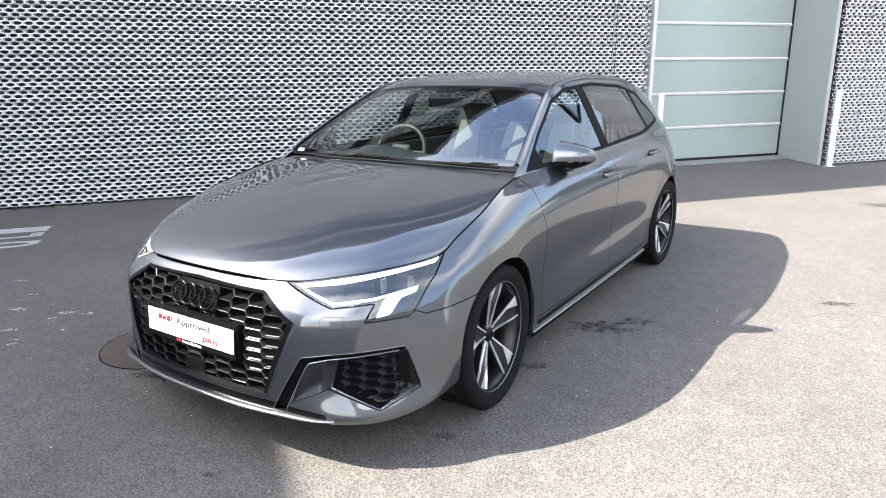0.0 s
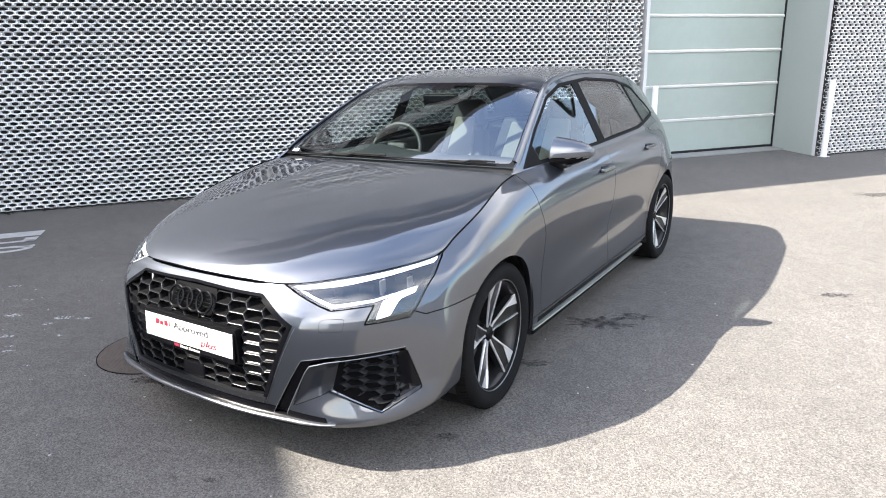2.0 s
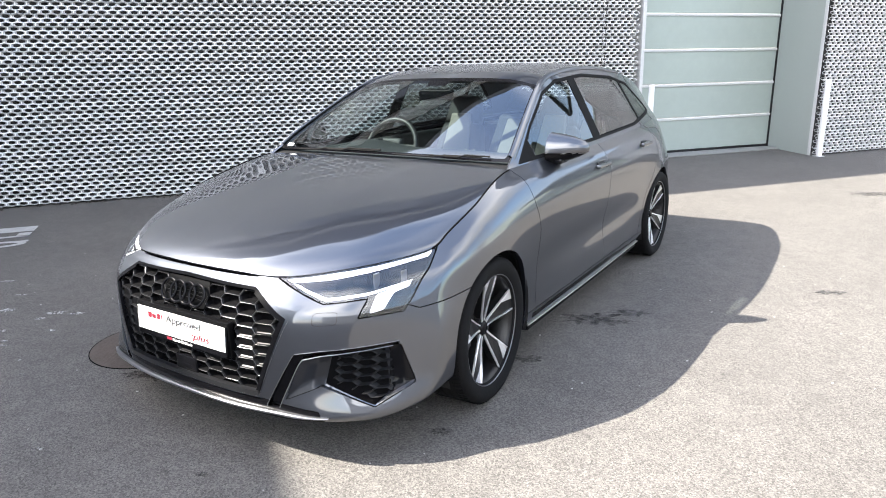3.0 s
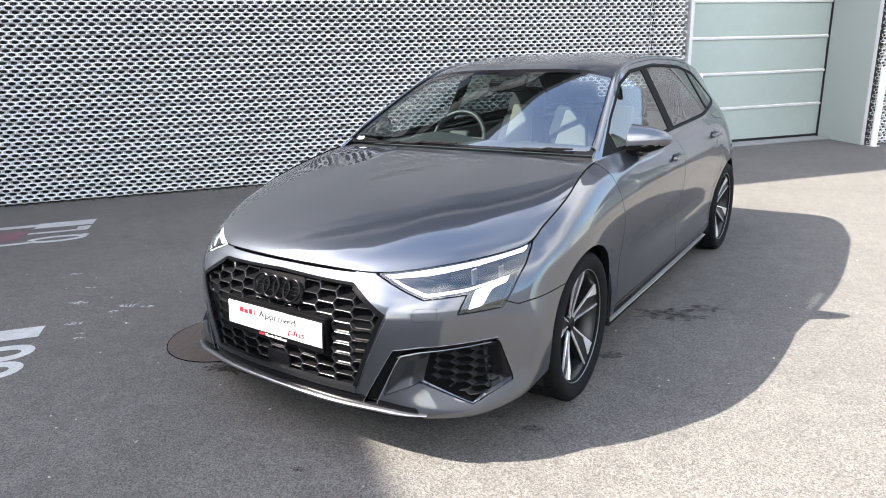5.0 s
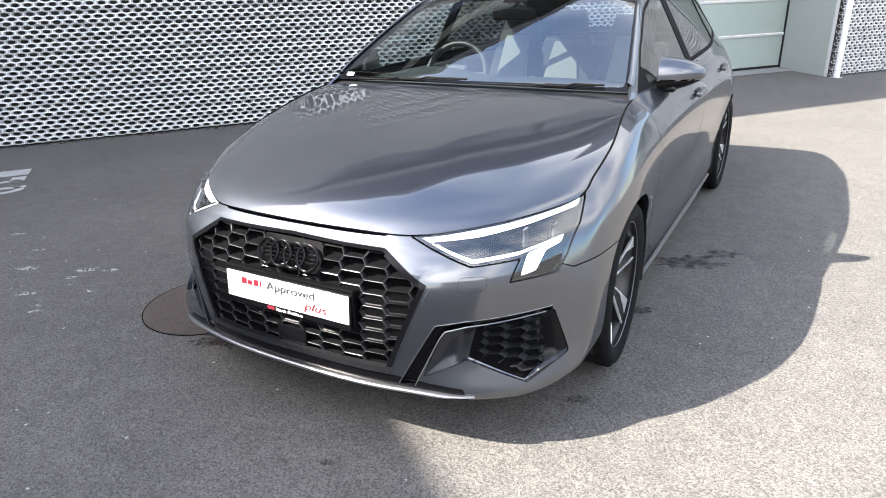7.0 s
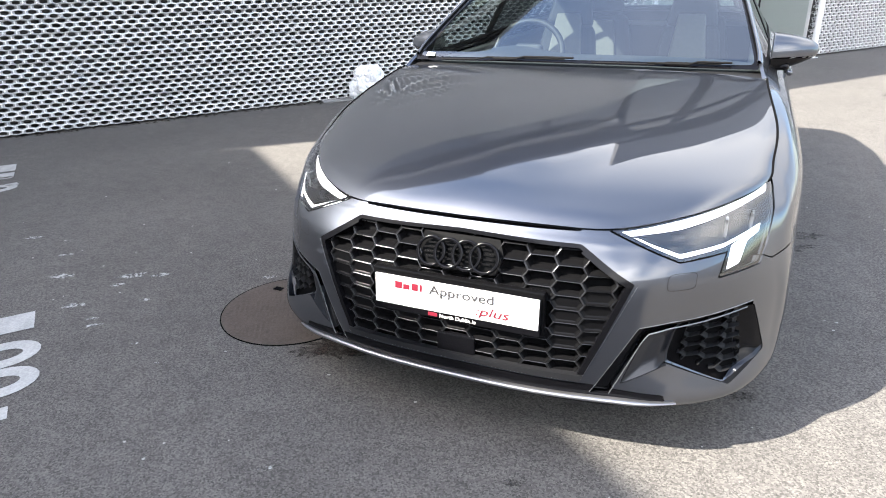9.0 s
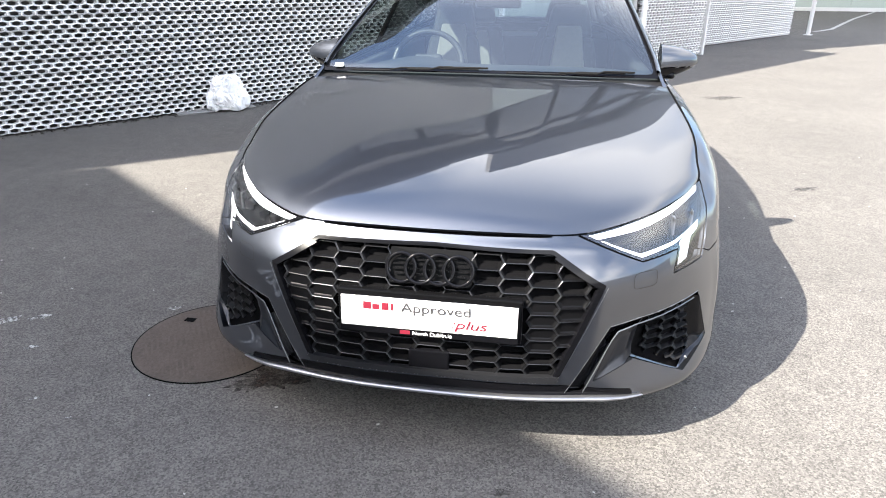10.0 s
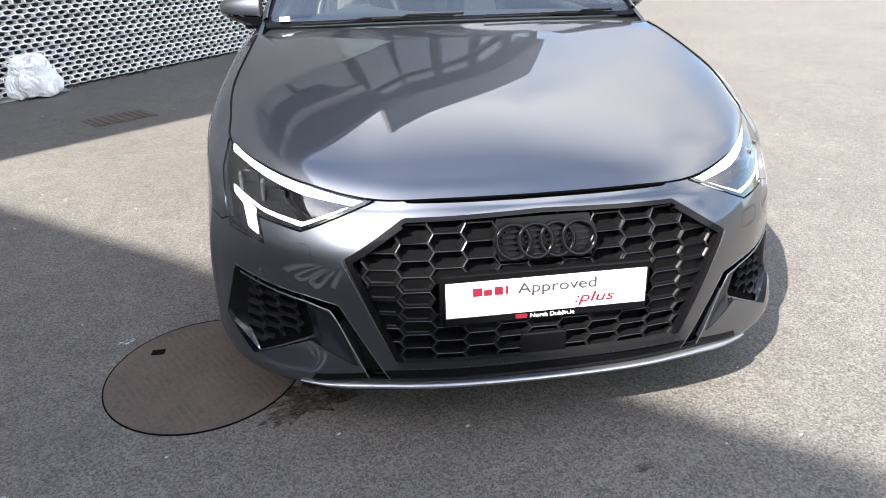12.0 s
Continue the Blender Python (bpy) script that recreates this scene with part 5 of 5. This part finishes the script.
# ---- number plate ----
plate = new("number_plate")
plate.parent = car
PLATE = pose(0, -.8535, .463, -5)
bm = bmesh.new()
add_box(bm, (-.263, 0, -.060), (.263, .010, .058), .003)
ob = part("plate_holder", bm, BLACK, plate)
ob.matrix_world = PLATE
bm = bmesh.new()
add_box(bm, (-.2585, -.0025, -.038), (.2585, .001, .0555), .001)
ob = part("plate_face", bm, WHITE, plate, "white dealer plate with red and grey print")
ob.matrix_world = PLATE


def lettering(name, body, size, at, material, parent, shear=0.0, stretch=1.0):
    cu = bpy.data.curves.new(name, "FONT")
    cu.body, cu.size, cu.extrude, cu.shear = body, size, .0006, shear
    tmp = bpy.data.objects.new(name, cu)
    me = bpy.data.meshes.new_from_object(tmp)
    bpy.data.objects.remove(tmp)
    me.materials.clear()
    me.materials.append(material)
    ob = new(name, me)
    ob.parent = parent
    ob.matrix_world = PLATE @ pose(*at, 90, 0, 0) @ Matrix.Diagonal((stretch, 1, 1, 1))
    return ob


# the maker's word as plain red bars
for i, (w2, h2) in enumerate(((.024, .026), (.021, .019), (.021, .026), (.007, .026))):
    bm = bmesh.new()
    x0 = -.191 + i * .0275
    add_box(bm, (x0, -.0034, .017), (x0 + w2, -.0022, .017 + h2 * .85))
    ob = part("red_bar", bm, RED, plate)
    ob.matrix_world = PLATE
lettering("plate_word", "Approved", .040, (-.078, -.0042, .017), GREYPRINT, plate, stretch=1.27)
lettering("plate_word", ":plus", .038, (.067, -.0042, -.022), RED, plate, .25, 1.5)
lettering("plate_footer", "North Dublin.ie", .0165, (-.045, -.0016, -.0545), WHITE, plate, stretch=1.1)
bm = bmesh.new()
add_box(bm, (-.082, -.001, -.0545), (-.052, .0005, -.043))
ob = part("red_bar", bm, RED, plate)
ob.matrix_world = PLATE

# ---- cabin furniture ----
def soft_box(lo, hi, r, m=None):
    bm = bmesh.new()
    add_box(bm, lo, hi, 0, m)
    bmesh.ops.bevel(bm, geom=bm.edges[:], offset=r, segments=4, affect="EDGES", profile=.5)
    return bm


def tapered(w0, w1, y0, y1, z0, z1, r, m):
    """A padded slab that narrows upwards from half a width w0 to w1."""
    bm = soft_box((-w0, y0, z0), (w0, y1, z1), r)
    for v in bm.verts:
        v.co.x *= 1 + (w1 / w0 - 1) * (v.co.z - z0) / (z1 - z0)
    bmesh.ops.transform(bm, matrix=m, verts=bm.verts)
    return bm


dash = new("dashboard")
dash.parent = car
vs, fs = [], []
prof = [(.47, .955), (.60, .978), (.80, .975), (.93, .955), (.97, .90), (.95, .78), (.90, .62)]
for k in range(25):
    x = -.72 + k * .06
    hump = .035 * math.exp(-((x + .37) / .16) ** 2)
    for y, z in prof:
        vs.append((x, y + .02 * (x / .7) ** 2, z - .02 * (x / .7) ** 4 + (hump if .7 < y < .96 else 0)))
m_ = len(prof)
for k in range(24):
    fs += [(k * m_ + j, k * m_ + j + 1, (k + 1) * m_ + j + 1, (k + 1) * m_ + j) for j in range(m_ - 1)]
mesh_object("dash_top", vs, fs, TRIM, dash)
bm = soft_box((-.13, .96, .80), (.11, .985, .93), .008)
part("screen", bm, BLACK, dash)
sw = new("steering_wheel")
sw.parent = car
SW = pose(-.365, 1.03, .935, 68, 0, 0)
for nm, R, r in (("wheel_rim", .183, .016),):
    vs, fs = [], []
    for a in range(48):
        for b in range(12):
            t, p = 2 * math.pi * a / 48, 2 * math.pi * b / 12
            q = R + r * math.cos(p)
            vs.append((q * math.cos(t), q * math.sin(t) * .97, r * math.sin(p)))
            fs.append((a * 12 + b, ((a + 1) % 48) * 12 + b, ((a + 1) % 48) * 12 + (b + 1) % 12, a * 12 + (b + 1) % 12))
    ob = mesh_object(nm, vs, fs, SOFT_GREY, sw)
    ob.matrix_world = SW
bm = soft_box((-.075, -.055, -.03), (.075, .06, .02), .02)
add_box(bm, (-.175, -.018, -.012), (.175, .022, .008), .006)
add_box(bm, (-.018, -.175, -.012), (.018, 0, .008), .006)
ob = part("wheel_spokes", bm, TRIM, sw)
ob.matrix_world = SW
for s in (1, -1):
    for y0, w0, row in ((1.22, .25, 0), (2.12, .30, 1)):
        seat = new("seat")
        seat.parent = car
        x0 = s * (.365 if row == 0 else .33)
        m = pose(x0, y0, 0)
        part("seat_base", soft_box((-w0, 0, .33), (w0, .52, .50), .05, m), TRIM, seat)
        lean = pose(x0, y0 + .47, .46, -20)
        part("backrest", tapered(w0, w0 * .62, -.02, .11, 0, .60, .045, lean), TRIM, seat)
        part("backrest_panel", tapered(w0 * .60, w0 * .30, -.040, .02, .05, .66 if row == 0 else .55, .02, lean), LEATHER, seat, "pale leather seat panel")
        part("headrest", tapered(.15, .11, -.015, .085, .595 if row == 0 else .63, .80, .035, lean), TRIM, seat)
bm = soft_box((-.115, .975, 1.225), (.115, 1.015, 1.288), .014)
part("rear_view_mirror", bm, BLACK, car)
V, T = grid_tris(coons(WS_TOP, rear_r, mid_r, side_r))
V, T = pushed(V, outward(V, T, (0, 2, .3)), .03)
joined("headliner", V, T, LINER, 0)
for s in (1, -1):
    part("door_trim", soft_box((s * .70, .62, .40), (s * .775, 2.65, .945), .02), TRIM, car)
part("cabin_floor", box((-.78, .40, .20), (.78, 3.1, .26)), TRIM, car)
part("rear_shelf", box((-.66, 2.78, .93), (.66, 3.25, .95)), TRIM, car)
part("boot_wall", box((-.70, 3.2, .26), (.70, 3.24, .94)), TRIM, car)
part("bulkhead", box((-.72, .50, .26), (.72, .53, .93)), TRIM, car)

# cowl, wipers and sticker
vs, fs = [], []
for k, x in enumerate(np.linspace(-.765, .765, 30)):
    q = abs(x) / .765
    for y, z in ((.385, .955), (.415, .962), (.445 + .03 * q * q, .974)):
        vs.append((x, y + .02 * q * q, z - .010 * q * q))
for k in range(29):
    fs += [(3 * k + j, 3 * k + 3 + j, 3 * k + 4 + j, 3 * k + 1 + j) for j in range(2)]
mesh_object("cowl", vs, fs, MATT, car)


def ws_point(x, v):
    """A point on the windscreen at |x| and height share v, with its outward lift."""
    j = int(round(v * 49))
    row = ws[j]
    i = int(np.argmin(abs(row[:, 0] - abs(x))))
    p = row[i].copy()
    return Vector((x, p[1] - .006, p[2] + .007))


for x0, x1, v0, v1 in ((-.60, -.02, .0, .03), (.10, .60, .0, .02)):
    wiper = new("wiper")
    wiper.parent = car
    for nm, r0, lift in (("wiper_blade", .0035, 0), ("wiper_arm", .0045, .006)):
        bm = bmesh.new()
        a0, a1 = (x0, x1) if nm == "wiper_blade" else (x0 + (x1 - x0) * .45, x1 + .04)
        prev = None
        for k in range(11):
            p = ws_point(a0 + (a1 - a0) * k / 10, v0 + (v1 - v0) * k / 10)
            p.z += lift
            loop = [bm.verts.new(p + Vector((0, r0 * math.cos(q), r0 * math.sin(q)))) for q in np.arange(8) * math.pi / 4]
            if prev:
                for q in range(8):
                    bm.faces.new((prev[q], prev[(q + 1) % 8], loop[(q + 1) % 8], loop[q]))
            else:
                bm.faces.new(loop)
            prev = loop
        bm.faces.new(prev)
        part(nm, bm, RUBBER, wiper)
bm = bmesh.new()
p = ws_point(-.665, .02)
add_box(bm, (-.02, -.002, 0), (.02, .002, .022), .001, Matrix.Translation(p) @ pose(0, 0, 0, -50))
part("windscreen_sticker", bm, WHITE, car, "small white sticker")

# door handles, washer covers, badge
for s in (1, -1):
    for y0, z0, x0, parent in ((1.365, .853, .874, front_doors), (2.24, .884, .870, rear_doors)):
        holder = parent[0 if s > 0 else 1]
        part("handle_recess", soft_box((s * (x0 - .01), y0 - .065, z0 - .024), (s * (x0 + .004), y0 + .055, z0 + .020), .008), MATT, holder)
        part("door_handle", soft_box((s * (x0 + .004), y0 - .10, z0 - .012), (s * (x0 + .032), y0 + .10, z0 + .013), .010), PAINT, holder)
    # seam of the washer cover, a rounded oblong lying on the bumper skin
    bm = bmesh.new()
    rings = []
    for q in np.arange(48) * math.pi / 24:
        c_, s_ = math.cos(q), math.sin(q)
        k = (abs(c_) ** 5 + abs(s_) ** 5) ** -.2
        rings.append([bm.verts.new((s * (.612 + (.034 + g_) * c_ * k), front_y(.612 + (.034 + g_) * c_ * k, .571 + (.0215 + g_) * s_ * k) - .0012, .571 + (.0215 + g_) * s_ * k)) for g_ in (0, .0013)])
    for a, b in zip(rings, rings[1:] + rings[:1]):
        bm.faces.new((a[0], b[0], b[1], a[1]))
    part("washer_cover", bm, MATT, front_bumper)
    part("fender_badge", box((s * .892, .33, .762), (s * .897, .40, .782), .001), SATIN, fenders[0 if s > 0 else 1])
